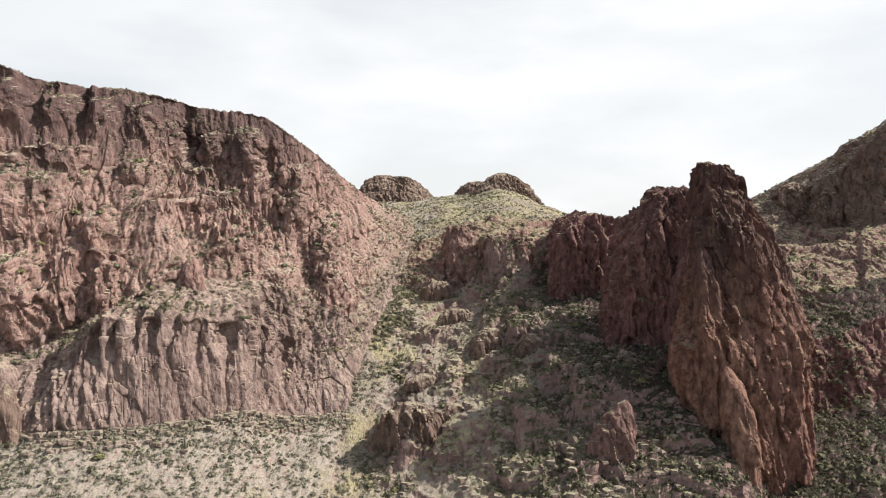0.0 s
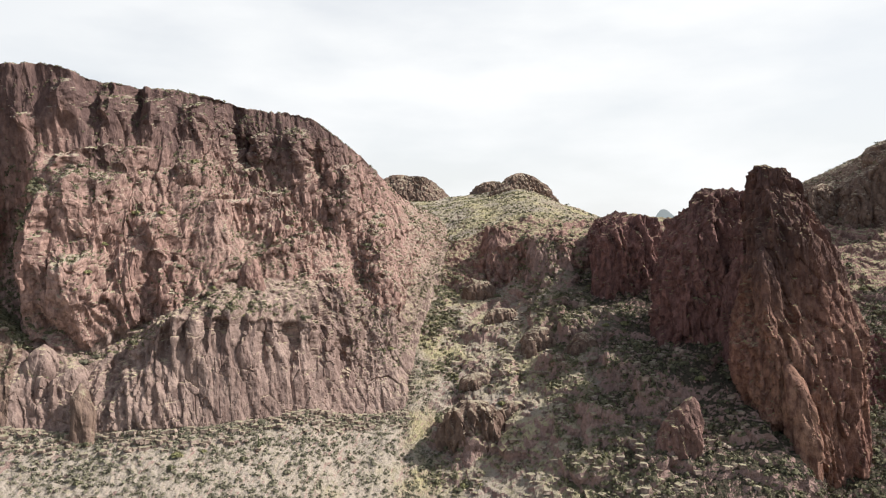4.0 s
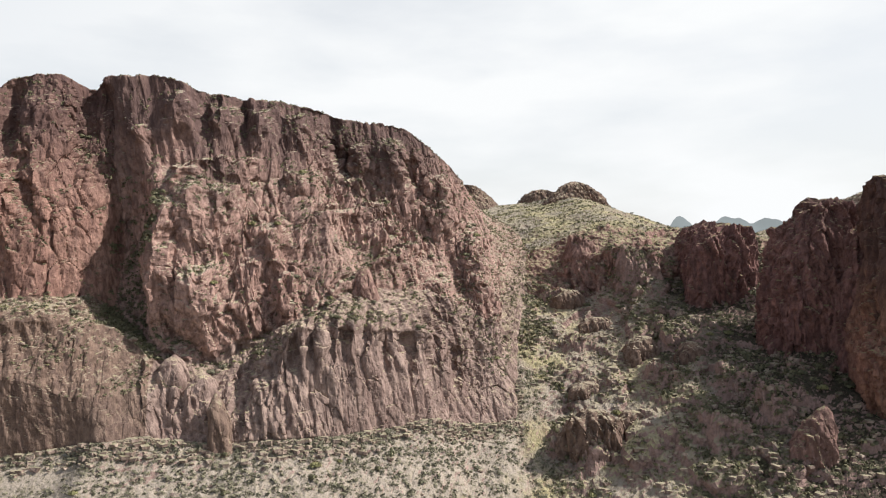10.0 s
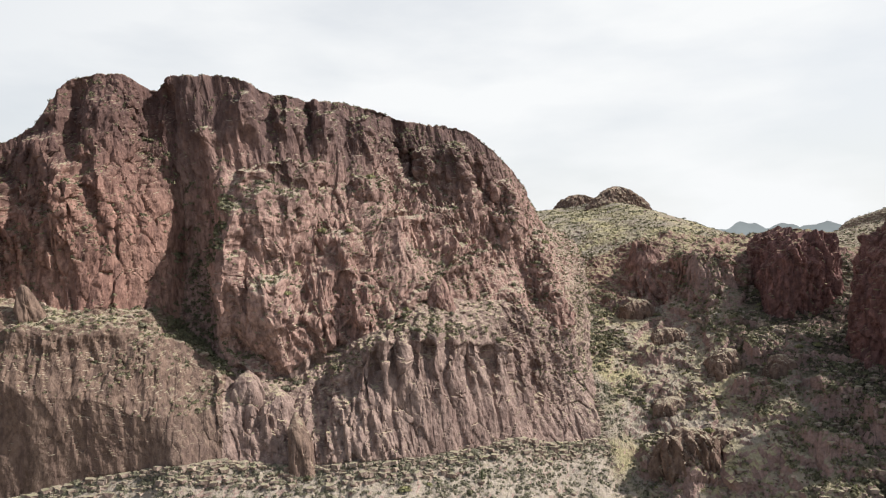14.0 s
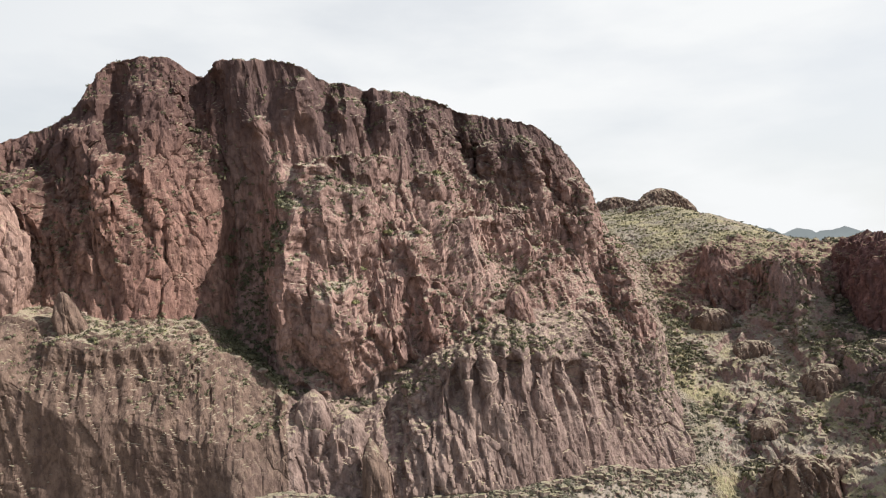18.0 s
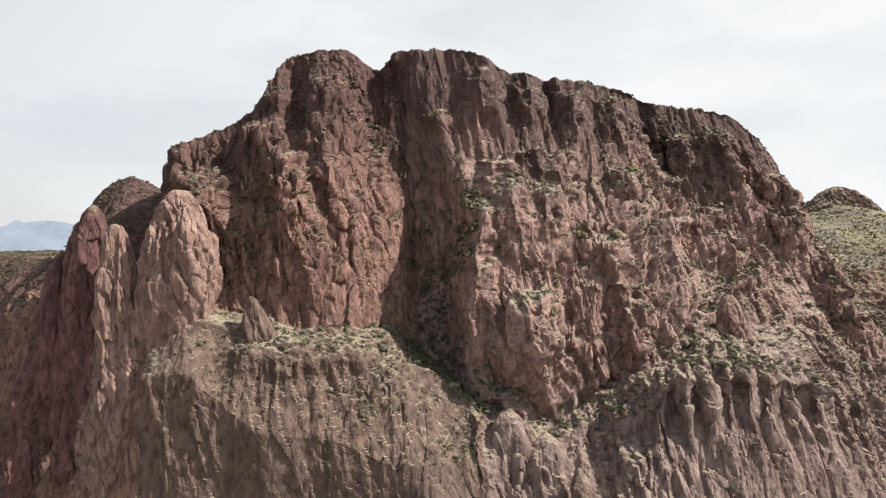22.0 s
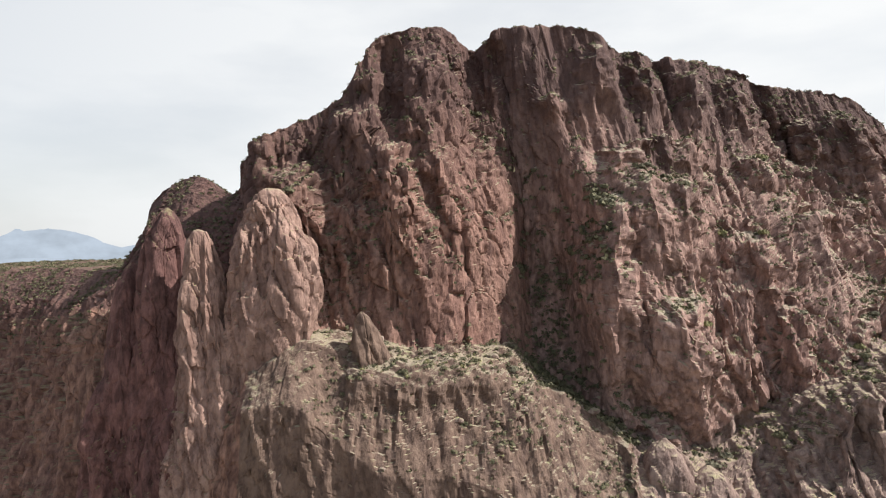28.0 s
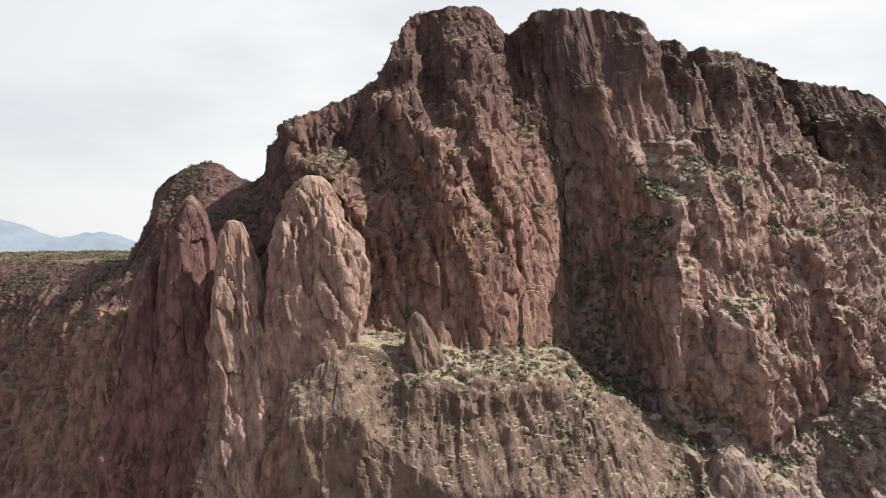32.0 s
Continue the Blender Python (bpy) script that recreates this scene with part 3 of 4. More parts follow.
section(MASSIF, (-246, 138, -50), (-242, 210, 3), (-241, 219, 62), (-240, 239, 66), (-240, 246, 82), (-243, 253, 99), (-249.5, 261, 121.5), (-253, 280, 123.5), (-262, 420, 100))
section(MASSIF, (-235, 136, -50), (-231, 211, 7), (-231, 221, 54), (-230, 241, 65), (-230, 247, 84), (-233, 255, 104), (-241, 263, 127), (-244, 282, 131), (-250, 420, 105))
section(MASSIF, (-222, 136, -50), (-219, 213, 10), (-219, 222, 47), (-218, 240, 62), (-221, 247, 88), (-225, 253, 108), (-234, 270, 144), (-236, 290, 148), (-240, 420, 110))
section(MASSIF, (-210, 138, -50), (-205, 217, 13), (-206, 225, 46), (-207, 246, 62), (-208, 256, 90), (-211, 264, 112), (-218, 276, 148), (-219, 300, 150), (-225, 420, 115))
section(MASSIF, (-198, 140, -50), (-188, 219, 15), (-190, 227, 40), (-197, 256, 61.5), (-197, 263, 80), (-205, 272, 112), (-208.5, 282, 144), (-209, 305, 146), (-212, 420, 115))
section(MASSIF, (-190, 142, -48), (-178, 222, 17), (-180, 230, 34), (-192, 266, 54), (-193, 279, 80), (-197, 279, 112), (-201, 283, 149), (-202, 305, 151), (-204, 420, 116))
section(MASSIF, (-184, 142, -48), (-172, 225, 17), (-174, 234, 34), (-181, 262, 47), (-185, 277, 78), (-186, 276, 110), (-188, 277, 124), (-193, 282, 149), (-196, 308, 151), (-199, 422, 116))
section(MASSIF, (-176, 142, -48), (-166, 228, 17), (-168, 236, 36), (-170, 250, 42), (-177, 257, 74), (-173, 266, 100), (-177, 278, 112), (-186, 286, 150), (-189, 308, 151), (-193, 425, 116))
section(MASSIF, (-169, 142, -46), (-160, 229, 16), (-162, 238, 32), (-161, 250, 39), (-164, 254, 70), (-164, 266, 103), (-167, 279, 111), (-177, 286, 149), (-182, 312, 149), (-186, 430, 116))
section(MASSIF, (-157, 140, -45), (-151, 230, 15), (-155, 240, 30), (-153, 251, 37), (-152.5, 255, 62), (-155, 271, 99), (-159, 283, 111), (-168, 288, 146), (-172, 320, 146), (-176, 440, 116))
section(MASSIF, (-147, 138, -45), (-141, 231, 14), (-146, 245, 32), (-143, 258, 45), (-146, 266, 70), (-147, 282, 104), (-151, 290, 114), (-158, 301, 145), (-161, 330, 147), (-165, 450, 115))
section(MASSIF, (-132, 138, -45), (-128, 232, 14), (-131, 245, 40), (-136, 260, 46), (-138, 271, 79), (-135, 294, 110), (-138, 313, 144), (-142, 345, 145), (-148, 460, 113))
section(MASSIF, (-114, 138, -45), (-112, 236, 14), (-116, 246, 51), (-119, 264, 53), (-117, 282, 80), (-117, 311, 112), (-121, 323, 142), (-126, 355, 142), (-135, 470, 112))
section(MASSIF, (-96, 140, -45), (-94, 245, 14), (-98, 252, 49), (-98, 282, 62), (-93, 300, 79), (-103, 319, 110), (-110, 331, 139), (-113, 365, 139), (-122, 480, 112))
section(MASSIF, (-74, 145, -45), (-73, 256, 15), (-79, 268, 47), (-73, 294, 60), (-74, 312, 77), (-80, 327, 106), (-90, 337, 138), (-94, 375, 138), (-105, 490, 110))
section(MASSIF, (-54, 150, -45), (-54, 268, 10), (-58, 282, 31), (-56, 305, 51), (-58, 328, 79), (-65, 338, 102), (-73, 343, 129), (-80, 385, 130), (-92, 500, 108))
section(MASSIF, (-36, 160, -44), (-39, 276, 10), (-42, 288, 24), (-42, 314, 44), (-46, 346, 76), (-51, 356, 96), (-58, 362, 116), (-66, 400, 118), (-80, 510, 106))
section(MASSIF, (-28, 200, -30), (-35, 306, 26), (-37, 314, 34), (-38, 336, 50), (-40, 366, 74), (-44, 382, 92), (-49, 394, 107), (-56, 425, 109), (-70, 530, 104))
section(MASSIF, (-20, 260, -2), (-27, 345, 46), (-28, 352, 52), (-29, 368, 62), (-31, 392, 77), (-36, 412, 90), (-41, 430, 101), (-48, 455, 104), (-60, 550, 102))
section(MASSIF, (-8, 320, 20), (-14, 392, 66), (-15, 398, 70), (-16, 410, 76), (-18, 428, 84), (-24, 445, 91), (-30, 462, 97), (-36, 485, 101), (-45, 560, 102))
for row, sec in enumerate(MASSIF):
    lift = 8 if row < 4 else -1.5
    for i in range(len(sec) - (2 if row < 4 else 3), len(sec) - 1):
        sec[i] = (sec[i][0], sec[i][1], sec[i][2] + lift)
    if row > 6 and row < 13:
        sec[1] = (sec[1][0], sec[2][1] - 1.5, sec[1][2])
    if row > 3 and row < 15:
        sec[2] = (sec[2][0], sec[2][1] - 0.5, sec[2][2] - (9 if 7 < row < 13 else 4))
    if row > 3:
        back = len(sec) - 2
        sec[back] = (sec[back][0], sec[back][1], sec[back][2] - 4)
    swell = {8: 5.0, 9: 5.0, 10: 5.0, 11: 5.0, 12: 7.0, 13: 9.5, 14: 7.0}.get(row, 0.5)
    sec.insert(3, (*[(a + b) / 2 for a, b in zip(sec[2][:2], sec[3][:2])], (sec[2][2] + sec[3][2]) / 2 + swell))
    if len(sec) == 10:
        sec.insert(7, tuple((a + b) / 2 for a, b in zip(sec[6], sec[7])))
# the lower wall is smooth, the bench and the upper cliffs are broken
ROUGH = [[1, 1.2, 1.4, 1.2, 0.9, 0.7, 0.65, 0.6, 0.5, 0.4, 0.4] if k < 7 else [1, 0.25, 0.4, 0.6, 0.9, 1.2, 1.2, 1.0, 0.55, 0.4, 0.4] if k < 15
         else [1, 0.7, 1.0, 1.0, 1.05, 1.2, 1.2, 0.9, 0.5, 0.4, 0.4] for k in range(len(MASSIF))]
for k in (13, 14, 15, 16):
    ROUGH[k][6:9] = [0.6, 0.5, 0.45]
for k in (13, 14):
    ROUGH[k][3:6] = [0.5, 0.5, 0.5]
# the pillar beside the recess has a broad smooth face
for k in (15, 16, 17):
    ROUGH[k][3:6] = [0.6, 0.6, 0.75]
# the lower buttress and the rim carry deep upright flutes
FLUTED = [[0, 0.4, 0.7, 0.7, 0.4, 0, 0, 0, 0, 0, 0] if k < 7 else [0, 0, 0.05, 0, 0, 0, 0, 0.3, 0.3, 0, 0] if k < 16 else [0, 0.2, 0.75, 0.4, 0, 0, 0.1, 0.45, 0.4, 0, 0] if k < 24 else [0] * 11 for k in range(len(MASSIF))]
# ribs, clefts, blocks and ledges that the wall shows, as lines of (x, z)
FORMS = []
form(FORMS, "rib", 8, 2, (-214, 140.1), (-209.3, 118.3), (-202.8, 93.7), (-199, 81.7), (-197, 68))
form(FORMS, "rib", 8, 1.6, (-224.4, 141.7), (-217.6, 119.5), (-213, 93.4), (-206, 76), (-204, 60))
form(FORMS, "rib", 9, 2.2, (-229.3, 110.5), (-222.3, 89.3), (-214.7, 70.8))
form(FORMS, "rib", 8, 1.9, (-237.8, 121.5), (-235.6, 102.5), (-224.4, 80.1))
form(FORMS, "cleft", 4, 1.4, (-229.8, 131), (-227.4, 112.8), (-221.8, 98.9))
form(FORMS, "cleft", 5, 3.2, (-208, 140.2), (-206.7, 119.4), (-201.2, 102.2))
form(FORMS, "rib", 7, 4.2, (-170.1, 99.8), (-173.1, 83.6), (-173.5, 66.1), (-170.8, 52.9), (-164.9, 43.7))
form(FORMS, "rib", 9, 4.4, (-157.6, 73.7), (-153.1, 56.4), (-142.5, 42.7))
form(FORMS, "rib", 6, 3, (-164.6, 104), (-160.2, 85.6), (-156.5, 73.7))
form(FORMS, "rib", 7, 3, (-153.5, 104.8), (-152.5, 85.6), (-143.3, 75.4))
form(FORMS, "block", 6, 1.6, (-140.2, 69.3), (-142.2, 57.5))
form(FORMS, "block", 5, 1.4, (-127.2, 65), (-129, 59.1))
form(FORMS, "rib", 6, 3, (-135.3, 89.9), (-132.9, 75.2), (-125.2, 69.1))
form(FORMS, "rib", 6, 3.5, (-129.9, 110.9), (-123.9, 97))
form(FORMS, "rib", 6, 4, (-107, 125.7), (-102.5, 105.3))
form(FORMS, "cleft", 5, 4, (-110.3, 116.5), (-107.3, 105))
form(FORMS, "cleft", 5, 3.5, (-117.1, 131.2), (-112.1, 109.8))
form(FORMS, "rib", 8, 3.5, (-90.9, 131.2), (-87.8, 108), (-81.1, 85.8))
form(FORMS, "cleft", 5, 3, (-79.9, 108.7), (-75.6, 90.8))
form(FORMS, "rib", 7, 4, (-68.9, 115), (-67.4, 91), (-61.9, 66.6))
form(FORMS, "rib", 9, 5, (-52.4, 91.6), (-52.2, 70.8), (-45.5, 47.6), (-43.8, 24.3), (-40.1, 12.1))
form(FORMS, "rib", 7, 3, (-69.7, 66.9), (-60.2, 45.3), (-52.9, 29.2))
form(FORMS, "rib", 7, 3, (-160.1, 139.1), (-155.4, 118.9))
form(FORMS, "rib", 6, 3, (-146.7, 138.9), (-143, 116.3))
form(FORMS, "rib", 6, 3, (-131.5, 138.1), (-128.2, 116.3))
form(FORMS, "rib", 6, 3, (-174.3, 142.5), (-174.8, 115.4))
form(FORMS, "cleft", 5, 4, (-164.7, 137.2), (-161, 116.1))
form(FORMS, "cleft", 4, 3.5, (-152.4, 135.9), (-147.4, 117.3))
form(FORMS, "ledge", 12, 3.5, (-170.5, 111.3), (-159.3, 115.9), (-147.3, 115))
form(FORMS, "ledge", 6, 0.6, (-143.4, 76.4), (-123.7, 74))
form(FORMS, "ledge", 10, 2.1, (-116.2, 93.7), (-92.8, 99.4))
form(FORMS, "ledge", 8, 1.8, (-117, 56.8), (-98.2, 72.5), (-81.4, 81.1))
form(FORMS, "cleft", 2.4, 2.6, (-113.9, 49.1), (-114.6, 33.6))
form(FORMS, "cleft", 2.4, 2.6, (-108.3, 49.5), (-108.6, 33.3))
form(FORMS, "cleft", 2.4, 2.6, (-103, 50.6), (-103.6, 34.4))
form(FORMS, "cleft", 2.2, 2.6, (-96.8, 49), (-97.3, 35.7))
form(FORMS, "cleft", 2.2, 2.6, (-119.8, 44.2), (-120.6, 32.2))
form(FORMS, "cleft", 2.2, 2.6, (-88.9, 42.1), (-88.7, 31))
form(FORMS, "cleft", 3, 2.6, (-80.3, 38.7), (-80, 26.2))
form(FORMS, "cleft", 3, 2.6, (-71.2, 35.7), (-71.6, 21.5))
form(FORMS, "cleft", 3, 2.6, (-62.4, 30.9), (-62.3, 17.9))
form(FORMS, "cleft", 9, 4, (-137.4, 34.7), (-145.7, 21.6))
form(FORMS, "cleft", 3, 2.6, (-166.8, 36.5), (-166.2, 27.1))
form(FORMS, "rib", 9, 2.2, (-241.3, 122.9), (-234.5, 111.9), (-229.1, 100.2), (-222.8, 84.9), (-215.3, 68.6))
form(FORMS, "cleft", 4, 1.4, (-229.8, 132.2), (-226.1, 112.5), (-221.9, 100.6))
form(FORMS, "rib", 6, 1.9, (-234.6, 132.5), (-230.7, 122.5))
form(FORMS, "rib", 8, 2.2, (-249.4, 100.6), (-236.7, 89.3))
form(FORMS, "rib", 7, 1.9, (-219.3, 109), (-210.6, 89.7), (-204, 74.1))
form(FORMS, "rib", 4, 2.5, (-187.4, 127), (-183.7, 117.8))
form(FORMS, "cleft", 3, 2.6, (-200.3, 135.1), (-196.3, 120.4))
form(FORMS, "ledge", 10, 1.8, (-228, 59), (-214.4, 60.1), (-198.7, 60.4))
form(FORMS, "cleft", 4, 2.5, (-164, 47), (-150, 36), (-138, 43), (-124, 54))
form(FORMS, "rib", 7, 3.5, (-253, 108), (-247, 92), (-238, 70))
form(FORMS, "rib", 6, 1.9, (-243, 98), (-238, 84), (-233, 66))
form(FORMS, "rib", 6, 1.9, (-232, 97), (-227, 80), (-221, 62))
form(FORMS, "rib", 5, 1.6, (-226, 112), (-221, 98), (-216, 84))
form(FORMS, "cleft", 4, 2.5, (-236, 108), (-231, 92), (-226, 78))
form(FORMS, "cleft", 4, 2.5, (-219, 104), (-213, 88), (-209, 70))
massif = Sheet(MASSIF, 0.56, {0: 2.2, 8: 2.4, 9: 14.0}, soften=4, rough=ROUGH, fluted=FLUTED, steep=(0.82, 0.55), bulge=3.2, forms=FORMS, deep=0.3)

# ---------------------------------------------------------------- the side canyon and its far slopes
# section points: toe, apron, lower slope, slope, upper slope, band foot, band top, shelf, hill, far hill
CANYON = []
section(CANYON, (-70, 150, -52), (-70, 215, -32), (-66, 250, -12), (-62, 285, -2), (-60, 325, 15), (-50, 362, 35), (-48, 370, 40), (-42, 405, 60), (-42, 480, 88), (-60, 640, 108))
section(CANYON, (-30, 150, -50), (-29, 215, -26), (-30, 247, -7), (-30, 280, 10), (-34, 322, 34), (-24, 362, 53), (-22, 370, 58), (-14, 402, 74), (-14, 480, 93), (-25, 640, 110))
section(CANYON, (-12, 150, -50), (-12, 215, -20), (-14, 250, -3), (-13, 286, 14), (-14, 326, 35), (-8, 360, 48), (-7, 370, 58), (0, 402, 80), (0, 480, 96), (-5, 640, 112))
section(CANYON, (4, 150, -49), (4, 215, -15), (2, 250, 4), (4, 288, 21), (6, 328, 39), (4, 357, 48), (6, 368, 68), (13, 398, 84), (14, 480, 98), (15, 640, 114))
section(CANYON, (30, 150, -48), (28, 212, -6), (30, 250, 13), (33, 286, 30), (28, 325, 47), (28, 350, 58), (29, 358, 77), (32, 400, 88), (42, 480, 104), (48, 590, 118))
section(CANYON, (56, 150, -48), (54, 212, -2), (56, 246, 21), (60, 286, 36), (60, 320, 52), (60, 346, 62), (62, 357, 78), (66, 400, 86), (80, 480, 94), (90, 590, 96))
section(CANYON, (80, 150, -48), (79, 212, 0), (81, 244, 24), (88, 286, 40), (92, 320, 60), (94, 345, 74), (95, 358, 82), (98, 400, 85), (108, 480, 84), (128, 590, 80))
section(CANYON, (106, 150, -48), (106, 212, -14), (107, 240, -4), (112, 268, 12), (116, 292, 34), (120, 325, 55), (122, 345, 66), (126, 388, 80), (138, 440, 84), (158, 590, 80))
section(CANYON, (132, 150, -48), (130, 212, -10), (132, 240, 4), (136, 262, 12), (139, 276, 36), (145, 300, 50), (151, 330, 66), (162, 372, 80), (172, 384, 93), (195, 590, 85))
section(CANYON, (165, 150, -48), (162, 215, -8), (163, 242, 6), (164, 264, 17), (165, 280, 44), (168, 304, 54), (172, 334, 68), (184, 372, 83), (188, 379, 101), (210, 590, 88))
section(CANYON, (190, 150, -48), (186, 215, -8), (186, 244, 7), (186, 266, 20), (187, 283, 50), (190, 308, 58), (193, 330, 72), (200, 358, 82), (203, 364, 112), (230, 590, 92))
section(CANYON, (212, 150, -48), (206, 215, -8), (206, 246, 8), (206, 268, 22), (207, 285, 52), (209, 308, 60), (211, 326, 74), (214, 345, 84), (217, 352, 130), (240, 590, 100))
section(CANYON, (260, 150, -48), (255, 215, -8), (255, 252, 8), (255, 275, 24), (256, 288, 54), (258, 312, 64), (260, 334, 78), (263, 346, 86), (266, 362, 142), (290, 590, 110))
section(CANYON, (330, 150, -48), (325, 215, -8), (325, 252, 8), (325, 280, 24), (326, 288, 54), (328, 312, 64), (330, 334, 78), (333, 346, 86), (336, 364, 140), (360, 590, 110))
canyon = Sheet(CANYON, 0.72, {0: 2.0, 8: 2.6}, relief=1.1, soften=3, outcrop=0.35, terrace=0.7, bulge=2.6)

# ---------------------------------------------------------------- ground to the horizon
axis = np.concatenate([-np.geomspace(4400, 620, 24), np.linspace(-600, 600, 121), np.geomspace(620, 4400, 24)])
gx, gy = np.meshgrid(axis - 60, axis + 500, indexing="ij")
flat = np.stack([gx, gy, np.zeros_like(gx)], -1).reshape(-1, 3)
rise = smooth(330, 620, gy)
far = smooth(900, 3000, np.hypot(gx, gy))
gz = -52 + rise * 118 * (1 - 0.25 * far)
gz = gz + (fbm(flat / 160, 4) * 9).reshape(gx.shape) * (0.3 + rise) * (1 - 0.6 * far)
for hx, hy, hz, sx, sy in ((40, 640, 34, 75, 75), (-50, 660, 30, 60, 60), (300, 900, 12, 150, 150)):
    gz = gz + hz * np.exp(-((gx - hx) / sx) ** 2 - ((gy - hy) / sy) ** 2)
mesh_object("ground", np.stack([gx, gy, gz], -1).reshape(-1, 3), grid_faces(*gx.shape), SOIL,
                     "dry grassy desert ground with rolling hills out to the horizon", "ground", "structure")

# ---------------------------------------------------------------- pieces of the massif
massif.piece("talus_slope", 0, 27, 0, 1, SOIL, "pale dry talus slope dotted with desert shrubs below the cliffs", "slope")
massif.piece("rampart_wall", 0, 7, 1, 2, RED_ROCK, "dark red broken cliff wall below the rampart", "cliff")
massif.piece("lower_cliff", 7, 15, 1, 2, FOOT_ROCK, "sheer grey-tan lower cliff wall with dark water streaks", "cliff")
massif.piece("fluted_cliff", 15, 27, 1, 2, LOW_ROCK, "fluted tan lower cliff of upright rock ribs above the talus", "cliff")
massif.piece("rampart_ledge", 0, 7, 2, 4, RED_ROCK, "narrow dark rock ledge along the rampart", "ledge")
massif.piece("rock_bench", 7, 15, 2, 4, WALL_ROCK, "rounded rock bench with dry grass and shrubs between two cliffs", "ledge")
massif.piece("rock_ramp", 15, 27, 2, 4, LOW_ROCK, "rising rock ramp with shrubs above the fluted cliff", "ledge")
massif.piece("rampart_cliff", 0, 7, 4, 9, DOME_ROCK, "dark red rock rampart and dome at the end of the mountain", "cliff")
massif.piece("upper_cliff", 7, 13, 4, 9, BROWN_ROCK, "tall brown upper cliff of broken rock ribs under the summit", "cliff")
massif.piece("summit_cliff", 13, 20, 4, 9, CLIFF_ROCK, "tall reddish-brown cliff with dark varnished rim and grassy ledges", "cliff")
massif.piece("flank_cliff", 20, 27, 4, 9, CLIFF_ROCK, "pink-brown cliff flank falling away into the side canyon", "cliff")
massif.piece("dome_back", 3.5, 7, 9, 10, DOME_ROCK, "dark rocky top and back of the rampart dome", "slope")
massif.piece("valley_back", 0, 3.5, 9, 10, SOIL, "dry grassy plateau behind the rampart", "slope")
massif.piece("mountain_back", 7, 27, 9, 10, SOIL, "dry grassy back slope of the rocky mountain", "slope")

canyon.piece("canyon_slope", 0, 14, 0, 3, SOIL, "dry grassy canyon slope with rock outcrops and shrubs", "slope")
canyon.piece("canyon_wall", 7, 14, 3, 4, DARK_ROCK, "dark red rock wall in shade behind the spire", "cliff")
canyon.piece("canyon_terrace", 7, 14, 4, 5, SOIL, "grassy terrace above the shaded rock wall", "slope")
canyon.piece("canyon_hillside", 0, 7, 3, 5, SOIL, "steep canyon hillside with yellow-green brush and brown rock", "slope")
canyon.piece("rock_band", 0, 14, 5, 7, CANYON_ROCK, "brown rock band across the head of the canyon", "cliff")
canyon.piece("canyon_rim", 0, 7, 7, 9, SOIL, "grassy shelf and rocky hills above the canyon", "slope")
canyon.piece("far_cliff", 7, 14, 7, 9, WALL_ROCK, "tan rock cliff behind the spire above a brushy slope", "cliff")

def under(name, label, parts, category="rock"):
    root = tagged(new(name), label, category)
    for ob in parts:
        ob.parent = root
    return root


rock_spire = []
rock_spire.append(mass("shaft", [(-14, 114, 247, 14, 14), (3, 111, 246, 16, 15), (22, 103.6, 246, 21, 16), (38, 102, 247, 21, 15.5), (54, 102.4, 249, 18, 14), (72, 102.2, 251, 14.2, 12.5), (88, 100, 253, 10.3, 10.5), (96, 98.8, 254, 8.4, 8.5), (101.5, 96.6, 254, 5.6, 5.6), (104.3, 95.2, 254, 3, 3), (105.5, 95, 254, 0.3, 0.3)], 0.5, SPIRE_ROCK, "", "", relief=1.15))
rock_spire.append(mass("flake", [(16, 91, 238, 6, 6), (45, 90, 238, 5.2, 5.5), (62, 88.5, 239, 3.8, 4.5), (72, 87.8, 240, 2.2, 2.5), (76, 87.5, 240.5, 0.3, 0.3)], 0.4, SPIRE_ROCK, "", "", relief=0.9))
rock_spire.append(mass("flake", [(-12, 98, 229.5, 5, 5.5), (8, 97.5, 229.5, 4.6, 5), (20, 96, 230, 4.8, 4.6), (30, 94, 231, 3.4, 3.6), (36, 92.5, 232.5, 1.6, 2), (38.5, 92, 233, 0.3, 0.3)], 0.4, SPIRE_ROCK, "paler yellow-brown flake", "", relief=0.5))
rock_spire.append(mass("buttress", [(-14, 120, 246, 9, 11), (30, 118.5, 248, 8, 10), (50, 117, 251, 5.6, 7), (60, 116, 252, 3, 4), (63, 116, 252, 0.3, 0.3)], 0.45, SPIRE_ROCK, "", "", relief=0.9))
under("rock_spire", "tall dark red rock spire with paler streaks at its foot", rock_spire)
rock_tower = []
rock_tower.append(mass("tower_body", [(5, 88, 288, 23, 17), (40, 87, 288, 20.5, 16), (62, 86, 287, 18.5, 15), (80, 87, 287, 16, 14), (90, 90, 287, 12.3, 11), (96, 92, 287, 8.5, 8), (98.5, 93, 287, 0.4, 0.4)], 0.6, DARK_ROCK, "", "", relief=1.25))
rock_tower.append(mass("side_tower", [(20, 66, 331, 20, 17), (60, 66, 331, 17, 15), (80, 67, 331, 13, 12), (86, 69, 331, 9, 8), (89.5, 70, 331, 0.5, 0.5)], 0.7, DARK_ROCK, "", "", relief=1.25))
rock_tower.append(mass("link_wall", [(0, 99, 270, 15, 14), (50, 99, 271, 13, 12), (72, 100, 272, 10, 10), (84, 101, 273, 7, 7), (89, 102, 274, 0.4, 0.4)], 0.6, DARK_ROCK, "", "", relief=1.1))
